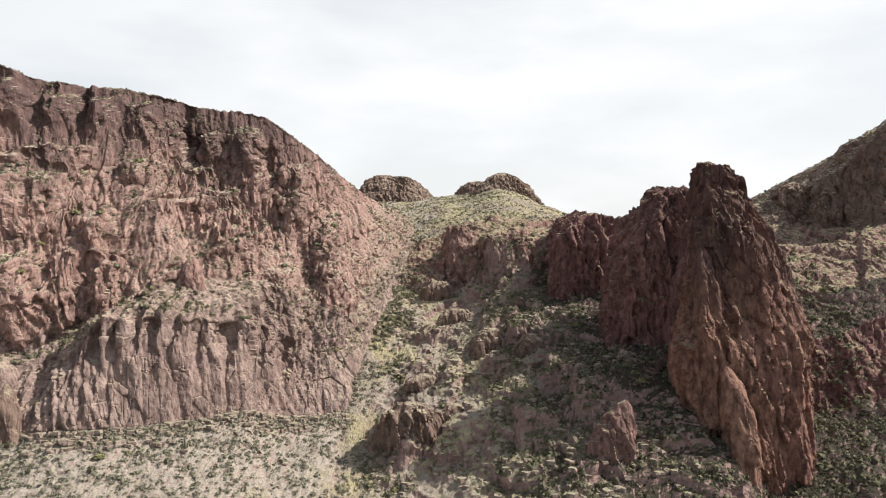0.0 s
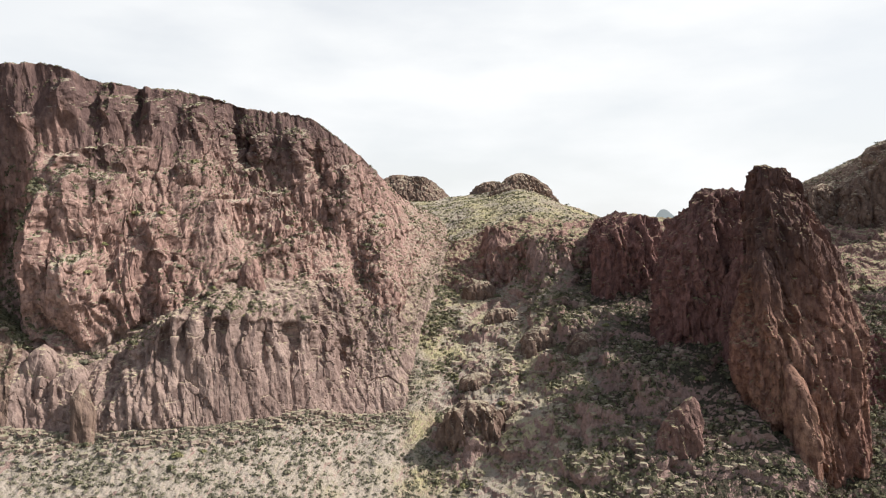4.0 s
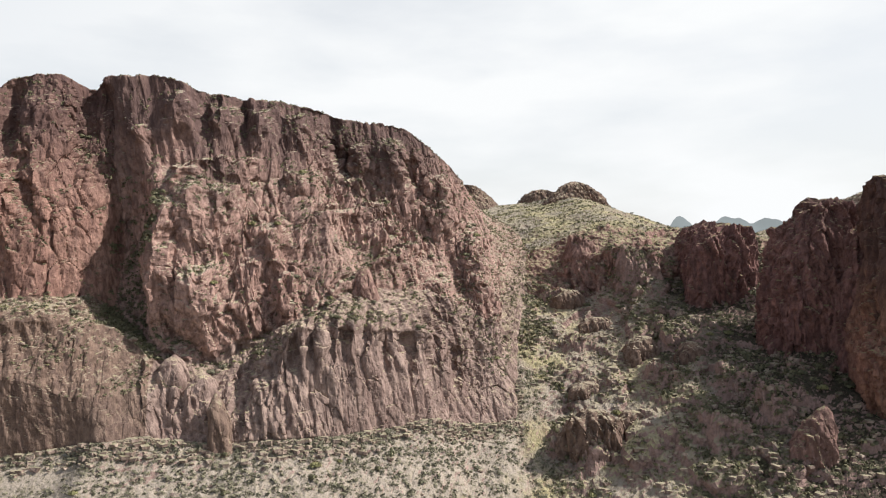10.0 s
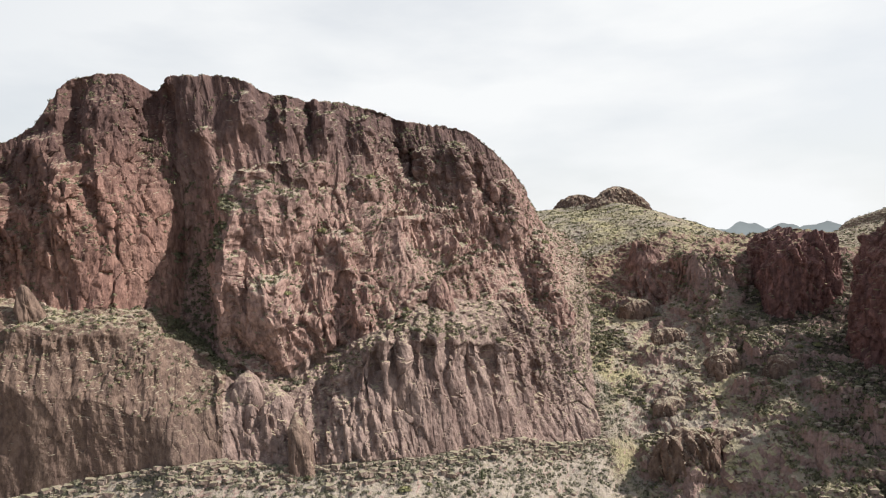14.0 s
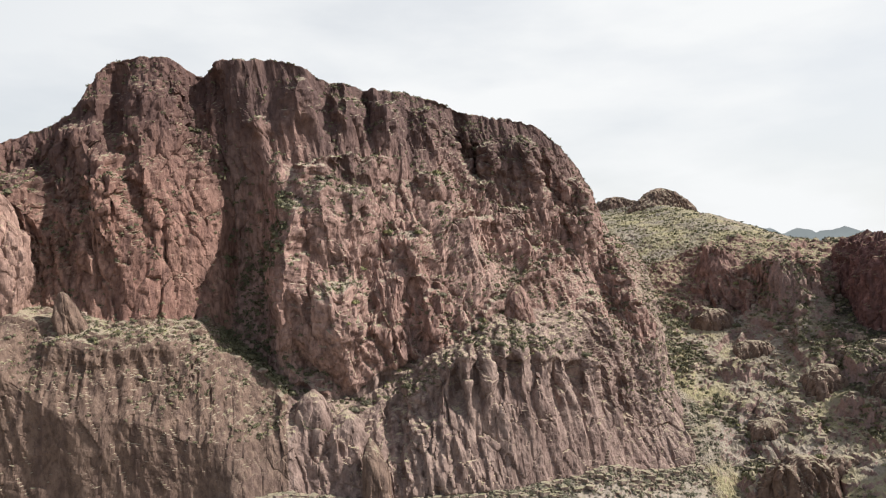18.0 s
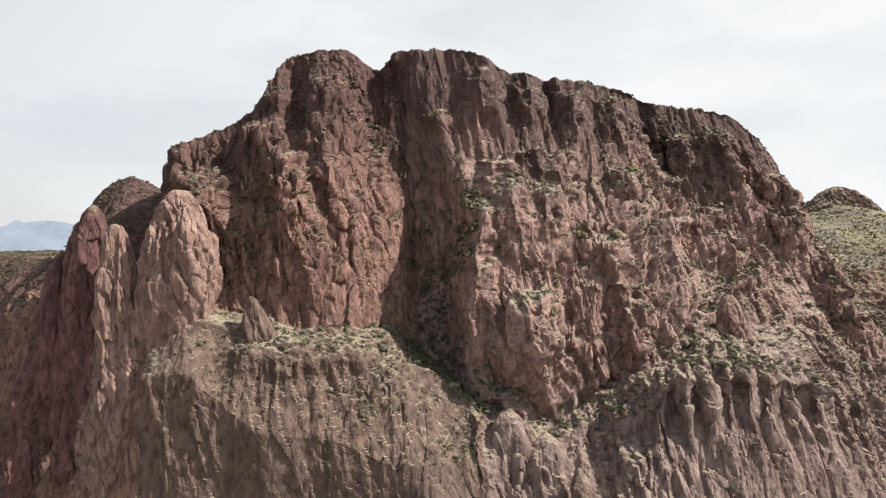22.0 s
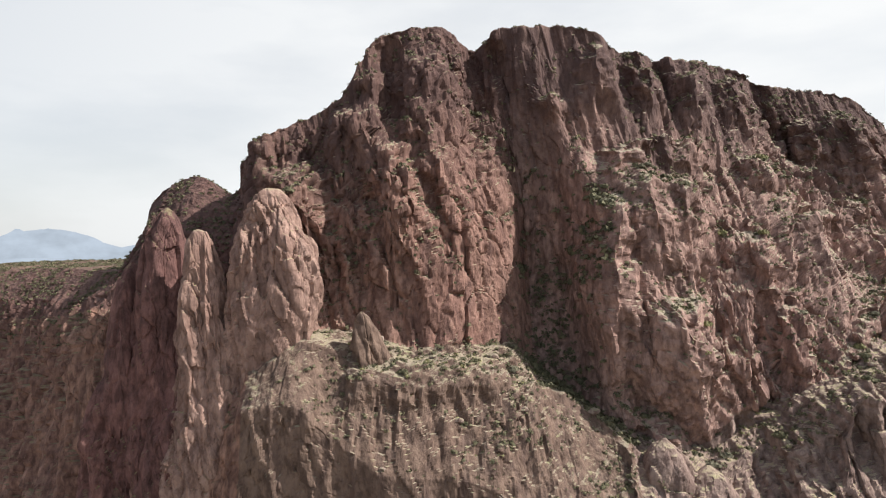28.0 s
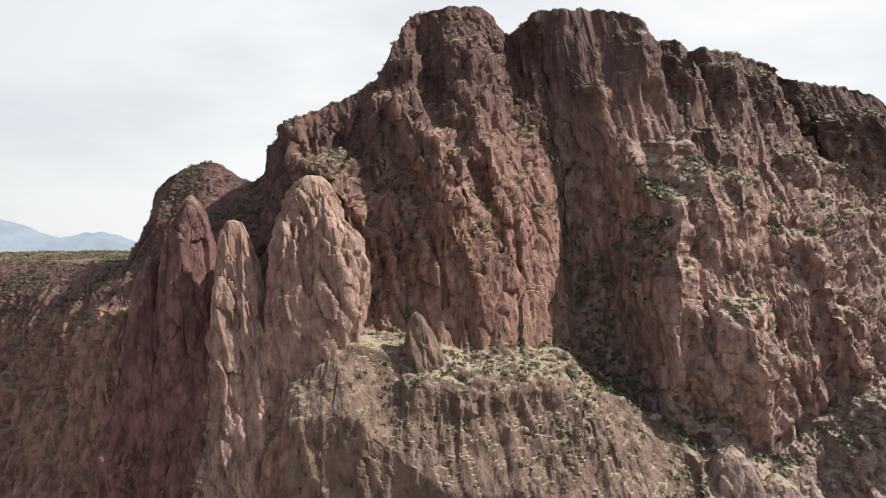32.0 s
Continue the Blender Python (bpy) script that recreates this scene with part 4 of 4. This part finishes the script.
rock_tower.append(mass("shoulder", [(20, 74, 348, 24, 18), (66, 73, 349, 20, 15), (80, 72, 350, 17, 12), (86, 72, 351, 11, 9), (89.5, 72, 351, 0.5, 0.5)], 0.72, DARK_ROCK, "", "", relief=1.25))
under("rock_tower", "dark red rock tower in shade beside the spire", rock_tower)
mass("gully_boulder", [(18, -163, 243.5, 5.4, 5.5), (32, -162.5, 243.5, 5, 5), (38, -162.5, 244.5, 3.6, 4), (41.5, -162.5, 245.5, 0.3, 0.3)], 0.36, LOW_ROCK, "huge rounded tan boulder at the mouth of the gully", "rock", relief=0.4)
mass("gully_boulder", [(14, -151.5, 242, 6, 6), (26, -152, 243, 5.6, 5.6), (32, -152.5, 244.5, 4, 4.2), (35.5, -153, 246, 0.3, 0.3)], 0.36, LOW_ROCK, "broad tan boulder beside the mouth of the gully", "rock", relief=0.5)
mass("rock_tooth", [(46, -99.5, 279, 8, 7), (58, -99.5, 279, 6.4, 6), (65, -99, 279.5, 4, 4.2), (69, -98.5, 280, 2, 2), (70.5, -98.3, 280, 0.3, 0.3)], 0.4, CANYON_ROCK, "blunt rock tooth standing on the brushy ramp", "rock", relief=0.6)
mass("rock_tooth", [(57, -227.2, 234, 4.2, 3.6), (62, -227.6, 233.8, 3.3, 3), (66.5, -228.4, 233.4, 2.2, 2.1), (69.5, -228.9, 233.1, 1.2, 1.2), (70.8, -229, 233, 0.3, 0.3)], 0.3, WALL_ROCK, "slim rock tooth on the edge of the grassy bench", "rock", relief=1.3)
mass("rock_pinnacle", [(2, -143, 231, 5, 5), (16, -143, 231.5, 3.6, 3.6), (25, -144, 233, 2.6, 2.8), (30, -145, 235, 0.3, 0.3)], 0.35, WALL_ROCK, "small reddish rock pinnacle at the cliff foot", "rock", relief=0.6)
under("pale_spire", "pale pink rock spire leaning on the dark rampart", [
    mass("shaft", [(34, -252, 237, 13, 10), (52, -252, 236.5, 11.5, 9.5), (66, -251, 236, 10.3, 8.6), (78, -250, 236, 9.2, 8), (87, -250.4, 236.5, 7, 6.6), (93, -250.8, 237, 5, 4.8), (96.8, -251, 237, 3.2, 3.2), (98.2, -251, 237, 1.6, 1.6), (98.6, -251, 237, 0.2, 0.2)], 0.35, LIGHT_ROCK, "", "", relief=0.7),
    mass("step", [(38, -253, 233, 7, 6), (58, -254, 233.5, 5, 4.5), (66, -254, 234, 3, 3), (70, -254, 234, 0.3, 0.3)], 0.35, LIGHT_ROCK, "", "", relief=0.75)])
under("small_spire", "slender pale rock needle beside the pink spire", [
    mass("shaft", [(8, -262, 231, 13, 10), (40, -263, 232, 9.5, 8), (60, -264, 232, 7, 6), (76, -265, 231, 4.6, 4.4), (83, -265.6, 231, 3.3, 3.1), (87, -265.8, 231, 2.3, 2.2), (88.8, -265.9, 231, 1.2, 1.2), (89.3, -266, 231, 0.2, 0.2)], 0.32, LIGHT_ROCK, "", "", relief=0.7),
    mass("foot", [(4, -256, 227, 8, 7), (32, -257, 229, 5.5, 5), (44, -258, 230, 3, 3), (49, -258, 230, 0.3, 0.3)], 0.35, LIGHT_ROCK, "", "", relief=0.75)])
# DARK_ROCK instead of RED_ROCK puts the fins' shade into their colour
for x, y, top, w in ((-278, 238, 95, 8), (-286, 236, 82, 6), (-272, 235, 72, 5)):
    fin = under("rock_fin", "upright dark red rock fin on the front of the rampart", [
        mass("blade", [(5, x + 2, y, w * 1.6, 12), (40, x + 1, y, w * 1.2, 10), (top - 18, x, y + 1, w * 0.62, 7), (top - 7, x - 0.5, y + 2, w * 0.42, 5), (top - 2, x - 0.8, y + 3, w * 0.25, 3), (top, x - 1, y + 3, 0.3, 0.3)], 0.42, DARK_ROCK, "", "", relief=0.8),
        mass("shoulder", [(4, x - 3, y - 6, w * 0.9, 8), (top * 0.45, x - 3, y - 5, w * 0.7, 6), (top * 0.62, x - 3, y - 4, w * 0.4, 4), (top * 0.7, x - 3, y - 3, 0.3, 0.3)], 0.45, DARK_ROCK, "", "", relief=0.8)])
    tagged(fin, group="rampart fins")
mass("rim_crag", [(74, 186, 382, 13, 9), (96, 186, 382, 10.5, 8), (103, 187, 382, 8, 6), (106.5, 188, 382, 3, 3), (107.5, 188, 382, 0.4, 0.4)], 0.6, WALL_ROCK, "low tan rock crag on the rim behind the spire", "rock", relief=1.1)
mass("rim_crag", [(76, 204, 369, 13, 9), (100, 204, 369, 11, 8), (108, 204, 369, 8, 6), (111.5, 204, 369, 0.4, 0.4)], 0.6, WALL_ROCK, "blocky tan rock crag on the rim behind the spire", "rock", relief=1.1)
mass("rim_crag", [(78, 226, 358, 18, 11), (118, 226, 358, 14, 9), (132, 227, 358, 10, 7), (138, 229, 358, 4, 3), (139.5, 229, 358, 0.4, 0.4)], 0.6, WALL_ROCK, "tall tan rock cliff crag above a brushy slope", "rock", relief=1.1)
mass("far_knob", [(95, 52, 584, 40, 30), (112, 51, 584, 24, 20), (122, 50, 584, 14, 12), (127, 49, 584, 8, 7), (129.5, 49, 584, 0.4, 0.4)],
     0.9, WALL_ROCK, "brown rocky knob on the far hilltop", "rock", relief=0.95)
mass("far_knob", [(95, 34, 650, 30, 30), (116, 33, 650, 20, 18), (123, 32, 650, 13, 12), (127.5, 31, 650, 0.4, 0.4)],
     0.9, WALL_ROCK, "small dark rocky knob on the far hilltop", "rock", relief=0.95)
mass("far_knob", [(100, -46, 648, 42, 30), (118, -46, 648, 30, 20), (127, -48, 648, 22, 12), (131, -50, 648, 10, 6), (132.5, -50, 648, 0.4, 0.4)],
     0.9, WALL_ROCK, "flat-topped rocky knob on the far hilltop", "rock", relief=0.95)

# ---------------------------------------------------------------- rock outcrops on the canyon slopes
def surface(sheet, x, y):
    """Height of a sheet near (x, y)."""
    d = (sheet.g[..., 0] - x) ** 2 + (sheet.g[..., 1] - y) ** 2
    return float(sheet.g[..., 2].ravel()[int(d.argmin())])


z = surface(canyon, 54, 226)
mass("rock_slab", [(z - 8, 53, 228, 9, 6), (z + 4, 54, 227, 7.5, 4.5), (z + 11, 56, 227.5, 5, 3.2), (z + 16, 58, 228, 2.4, 1.6), (z + 18, 59, 228, 0.3, 0.3)],
     0.4, CANYON_ROCK, "pale yellow-tan rock slab standing on the shaded slope", "rock", relief=0.8)

for x, y, w, d, h, tone in ((-12, 257, 11, 6, 11, "broad"), (3, 262, 6, 4, 8, "low"), (20, 300, 7, 5, 9, "blocky"), (35, 287, 5, 4, 9, "upright"), (-9, 286, 7, 4, 6, "low"),
                            (6, 331, 8, 5, 7, "broad"), (-3, 352, 7, 5, 8, "blocky")):
    z = surface(canyon, x, y) - 1.5
    mass("rock_outcrop", [(z - 7, x, y + 1, w * 1.15, d * 1.2), (z + h * 0.35, x, y, w, d), (z + h * 0.75, x + 0.6, y + 0.5, w * 0.72, d * 0.75), (z + h * 0.95, x + 1, y + 1, w * 0.4, d * 0.4), (z + h, x + 1, y + 1, 0.3, 0.3)],
         0.4, WALL_ROCK, tone + " weathered brown rock outcrop on the brushy canyon slope", "rock", relief=0.9, group="canyon outcrops")

# ---------------------------------------------------------------- plants
def sizes(n, low, high, seed):
    return low + (high - low) * np.random.default_rng(seed).random(n) ** 2


p, _ = massif.spots(15000, 8, 26.5, 0, 1, 0.6, 0.5, 11)
p = p[p[:, 1] > 180]
shrubs("talus_shrubs", p, sizes(len(p), 0.25, 1.3, 1), LEAF_GREY, "grey-olive desert shrubs scattered over the talus slope", 21, 16)
p, _ = massif.spots(22000, 0, 27, 2, 9, 0.40, 0.35, 12)
shrubs("ledge_shrubs", p, sizes(len(p), 0.3, 1.05, 2), LEAF, "olive shrubs growing on the cliff ledges", 22, 16)
p, _ = canyon.spots(2000, 0.35, 1.9, 1, 6, 0.3, 0.4, 16)
shrubs("gully_shrubs", p, sizes(len(p), 0.5, 1.8, 9), LEAF, "dark olive shrubs along the bottom of the gully", 29, 22)
p, _ = massif.spots(700, 12.5, 15.1, 3, 6, 0.3, 0, 17)
shrubs("recess_shrubs", p, sizes(len(p), 0.5, 1.7, 10), LEAF, "dark green shrubs in the shaded recess of the cliff", 30, 22)
p, _ = canyon.spots(10000, 3.6, 9, 0, 6, 0.2, 0.5, 18)
shrubs("spire_shrubs", p, sizes(len(p), 0.5, 1.8, 11), LEAF, "dense dark green shrubs on the shaded slope below the spire", 31, 16)
p, _ = canyon.spots(15000, 0, 14, 0, 9, 0.45, 0.5, 13)
shrubs("canyon_shrubs", p, sizes(len(p), 0.4, 1.6, 3), LEAF, "dark green shrubs over the canyon slopes", 23, 13)
p, _ = canyon.spots(15000, 0, 14, 0, 9, 0.45, 0.3, 14)
p = p[p[:, 0] < 48]
shrubs("canyon_brittlebush", p, sizes(len(p), 0.4, 1.1, 4), LEAF_BRIGHT, "yellow-green brittlebush over the canyon slopes", 24, 14)
LEAF_PALE = leaf_material("dry_grey_leaf", (0.15, 0.14, 0.095), (0.34, 0.31, 0.22))
p, _ = massif.spots(5000, 6, 26.5, 8, 10, 0.6, 0.4, 19)
p = p[p[:, 1] < 400]
shrubs("rim_brush", p, sizes(len(p), 0.3, 0.9, 12), LEAF_PALE, "pale dry brush along the rim of the cliffs", 32, 14)
p, _ = massif.spots(2000, 7, 27, 2, 9, 0.62, 0.2, 15)
shrubs("ledge_brittlebush", p, sizes(len(p), 0.3, 0.9, 5), LEAF_BRIGHT, "yellow-green brittlebush on the cliff ledges", 25, 14)

# ---------------------------------------------------------------- single plants and stones
BARK = node_mat("grey_bark")[0]
BARK.node_tree.nodes["Principled BSDF"].inputs["Base Color"].default_value = (0.16, 0.12, 0.085, 1)
BARK.node_tree.nodes["Principled BSDF"].inputs["Roughness"].default_value = 0.9


def tube(path, radii, sides=7):
    """Verts and quads of a round stem along a path."""
    path, v = np.array(path, float), []
    for k in range(len(path)):
        d = path[min(k + 1, len(path) - 1)] - path[max(k - 1, 0)]
        d /= np.linalg.norm(d)
        a = np.cross(d, (0.31, 0.95, 0.1))
        a /= np.linalg.norm(a)
        b = np.cross(d, a)
        th = np.arange(sides) * 2 * math.pi / sides
        v.append(path[k] + radii[k] * (np.cos(th)[:, None] * a + np.sin(th)[:, None] * b))
    return np.array(v).transpose(1, 0, 2).reshape(-1, 3), grid_faces(sides, len(path), True)


def join(parts):
    vs, fs, n = [], [], 0
    for v, f in parts:
        vs.append(v)
        fs.append(f + n)
        n += len(v)
    return np.concatenate(vs), np.concatenate(fs)


def big_shrub(seed, leaf, label):
    r = np.random.default_rng(seed)
    root = tagged(new("desert_shrub"), label, "shrub", "large shrubs")
    stems = []
    for _ in range(7):
        a, out = r.uniform(0, 6.28), r.uniform(0.3, 0.75)
        tip = np.array([math.cos(a) * out, math.sin(a) * out, r.uniform(0.7, 1.15)])
        stems.append(tube([(0, 0, -0.15), tip * 0.4 + (0, 0, 0.1), tip], [0.06, 0.04, 0.015], 5))
    mesh_object("stems", *join(stems), BARK, parent=root)
    crown = shrubs("crown", np.array([[0, 0, 0.35], [0.45, 0.1, 0.3], [-0.35, 0.3, 0.25], [0.0, -0.45, 0.3]]), [0.75, 0.55, 0.6, 0.55], leaf, "", seed, 60, "", "")
    crown.parent = root
    return root


kinds = [big_shrub(1, LEAF_GREY, "large grey-olive desert shrub on a dry rocky slope"), big_shrub(2, LEAF, "large dark olive desert shrub on a dry rocky slope"),
         big_shrub(3, LEAF_BRIGHT, "large yellow-green palo verde shrub on a dry rocky slope")]
r = np.random.default_rng(55)
spot = np.concatenate([massif.spots(70, 9, 23, 0, 1, 0.7, 0, 31)[0], massif.spots(60, 8, 24, 2, 7, 0.75, 0, 32)[0], canyon.spots(90, 1, 9, 1, 7, 0.6, 0, 33)[0]])
for k, pt in enumerate(spot):
    which = kinds[int(r.choice(3, p=[0.4, 0.35, 0.25]))]
    m = pose(*pt, 0, 0, r.uniform(0, 360))
    ob = copy_thing(which, m) if k >= 3 else kinds[k]
    ob.matrix_basis = m
    ob.scale = (r.uniform(1.1, 2.1),) * 3

# rounded stones lying on the talus and the bench
for k, pt in enumerate(np.concatenate([massif.spots(60, 8, 23, 0, 1, 0.7, 0, 41)[0], massif.spots(30, 8, 23, 2, 4, 0.75, 0, 42)[0], canyon.spots(40, 1, 8, 1, 5, 0.6, 0, 43)[0]])):
    bm = bmesh.new()
    bmesh.ops.create_icosphere(bm, subdivisions=2, radius=1.0)
    v = np.array([q.co for q in bm.verts])
    f = np.array([[q.index for q in face.verts] for face in bm.faces])
    bm.free()
    face, _ = cells(v * 0.9 + k * 3.7)
    v = v * (1 + 0.35 * face[:, None]) * r.uniform(0.5, 1.3) * np.array([1.2, 1.0, 0.75])
    ob = mesh_object("boulder", v, f, STONE, "weathered tan boulder lying on a dry slope", "boulder", group="boulders", shade=False)
    ob.location = Vector(pt) + Vector((0, 0, 0.1))

# broken rock fallen along the foot of the cliffs
def rubble(name, pos, size, material, label, seed):
    rr = np.random.default_rng(seed)
    n = len(pos)
    corner = np.array([(x, y, zz) for x in (-1, 1) for y in (-1, 1) for zz in (-0.7, 0.8)], float)
    quad = np.array([(0, 1, 3, 2), (4, 6, 7, 5), (0, 4, 5, 1), (2, 3, 7, 6), (0, 2, 6, 4), (1, 5, 7, 3)])
    v = corner[None] * rr.uniform(0.45, 1.0, (n, 8, 3))
    turn = rr.uniform(0, 6.28, n)
    c, si = np.cos(turn)[:, None], np.sin(turn)[:, None]
    v = np.stack([v[..., 0] * c - v[..., 1] * si, v[..., 0] * si + v[..., 1] * c, v[..., 2]], -1)
    v = v * np.asarray(size)[:, None, None] * np.array([1.15, 1.0, 0.8]) + pos[:, None, :]
    f = quad[None] + 8 * np.arange(n)[:, None, None]
    return mesh_object(name, v.reshape(-1, 3), f.reshape(-1, 4), material, label, "rubble", "stuff", shade=False)


line = massif.cut[1]
r2 = np.random.default_rng(77)
cols = np.arange(massif.column(7), massif.column(25))
i = r2.choice(cols, 1800)
j = line - (r2.random(1800) ** 2 * 9).astype(int)
p = massif.g[i, j] + r2.normal(size=(1800, 3)) * np.array([0.6, 0.6, 0.1])
rubble("fallen_rock", p, sizes(1800, 0.25, 1.5, 71), STONE, "tan broken rocks fallen along the cliff foot", 72)
i = r2.choice(cols, 1500)
j = line - (r2.random(1500) ** 1.5 * 6).astype(int)
shrubs("foot_shrubs", massif.g[i, j], sizes(1500, 0.4, 1.5, 73), LEAF_GREY, "grey-olive shrubs along the cliff foot", 74, 18)
p, _ = canyon.spots(2500, 0, 6, 1, 6, 0.3, 0.3, 75)
rubble("slope_rock", p, sizes(len(p), 0.3, 1.6, 76), STONE, "brown rocks scattered over the canyon slope", 77)

# one tall cactus on the talus
CACTUS = leaf_material("cactus_skin", (0.07, 0.085, 0.045), (0.12, 0.13, 0.07))
saguaro = tagged(new("saguaro_cactus"), "tall grey-green saguaro cactus standing on the pale talus", "cactus")
saguaro.location = (-86, 235, surface(massif, -86, 235) - 0.2)
for name, path, rad in (("trunk", [(0, 0, 0), (0, 0, 2.5), (0.05, 0, 4.4), (0.05, 0, 5.0), (0.05, 0, 5.2)], [0.24, 0.3, 0.28, 0.2, 0.03]),
                        ("arm", [(0.2, 0, 2.0), (0.75, 0, 2.1), (0.95, 0, 2.6), (0.95, 0, 3.6), (0.95, 0, 3.75)], [0.16, 0.18, 0.18, 0.15, 0.02]),
                        ("arm", [(-0.2, 0, 2.5), (-0.6, 0, 2.6), (-0.75, 0, 3.0), (-0.75, 0, 3.9), (-0.75, 0, 4.0)], [0.14, 0.16, 0.16, 0.13, 0.02])):
    mesh_object(name, *tube(path, rad, 10), CACTUS, parent=saguaro)

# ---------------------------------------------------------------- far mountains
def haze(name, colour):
    """Far slopes seen through so much air that only its light is left, painted on as glowing colour."""
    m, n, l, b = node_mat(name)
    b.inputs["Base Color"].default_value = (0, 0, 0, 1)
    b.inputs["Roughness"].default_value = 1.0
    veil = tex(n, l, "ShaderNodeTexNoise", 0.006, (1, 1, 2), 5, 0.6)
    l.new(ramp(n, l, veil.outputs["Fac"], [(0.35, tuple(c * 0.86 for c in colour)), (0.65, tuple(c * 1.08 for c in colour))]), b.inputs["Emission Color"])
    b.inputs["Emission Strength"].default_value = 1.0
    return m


a = np.linspace(radians(-60), radians(60), 480)
deg = np.degrees(a)
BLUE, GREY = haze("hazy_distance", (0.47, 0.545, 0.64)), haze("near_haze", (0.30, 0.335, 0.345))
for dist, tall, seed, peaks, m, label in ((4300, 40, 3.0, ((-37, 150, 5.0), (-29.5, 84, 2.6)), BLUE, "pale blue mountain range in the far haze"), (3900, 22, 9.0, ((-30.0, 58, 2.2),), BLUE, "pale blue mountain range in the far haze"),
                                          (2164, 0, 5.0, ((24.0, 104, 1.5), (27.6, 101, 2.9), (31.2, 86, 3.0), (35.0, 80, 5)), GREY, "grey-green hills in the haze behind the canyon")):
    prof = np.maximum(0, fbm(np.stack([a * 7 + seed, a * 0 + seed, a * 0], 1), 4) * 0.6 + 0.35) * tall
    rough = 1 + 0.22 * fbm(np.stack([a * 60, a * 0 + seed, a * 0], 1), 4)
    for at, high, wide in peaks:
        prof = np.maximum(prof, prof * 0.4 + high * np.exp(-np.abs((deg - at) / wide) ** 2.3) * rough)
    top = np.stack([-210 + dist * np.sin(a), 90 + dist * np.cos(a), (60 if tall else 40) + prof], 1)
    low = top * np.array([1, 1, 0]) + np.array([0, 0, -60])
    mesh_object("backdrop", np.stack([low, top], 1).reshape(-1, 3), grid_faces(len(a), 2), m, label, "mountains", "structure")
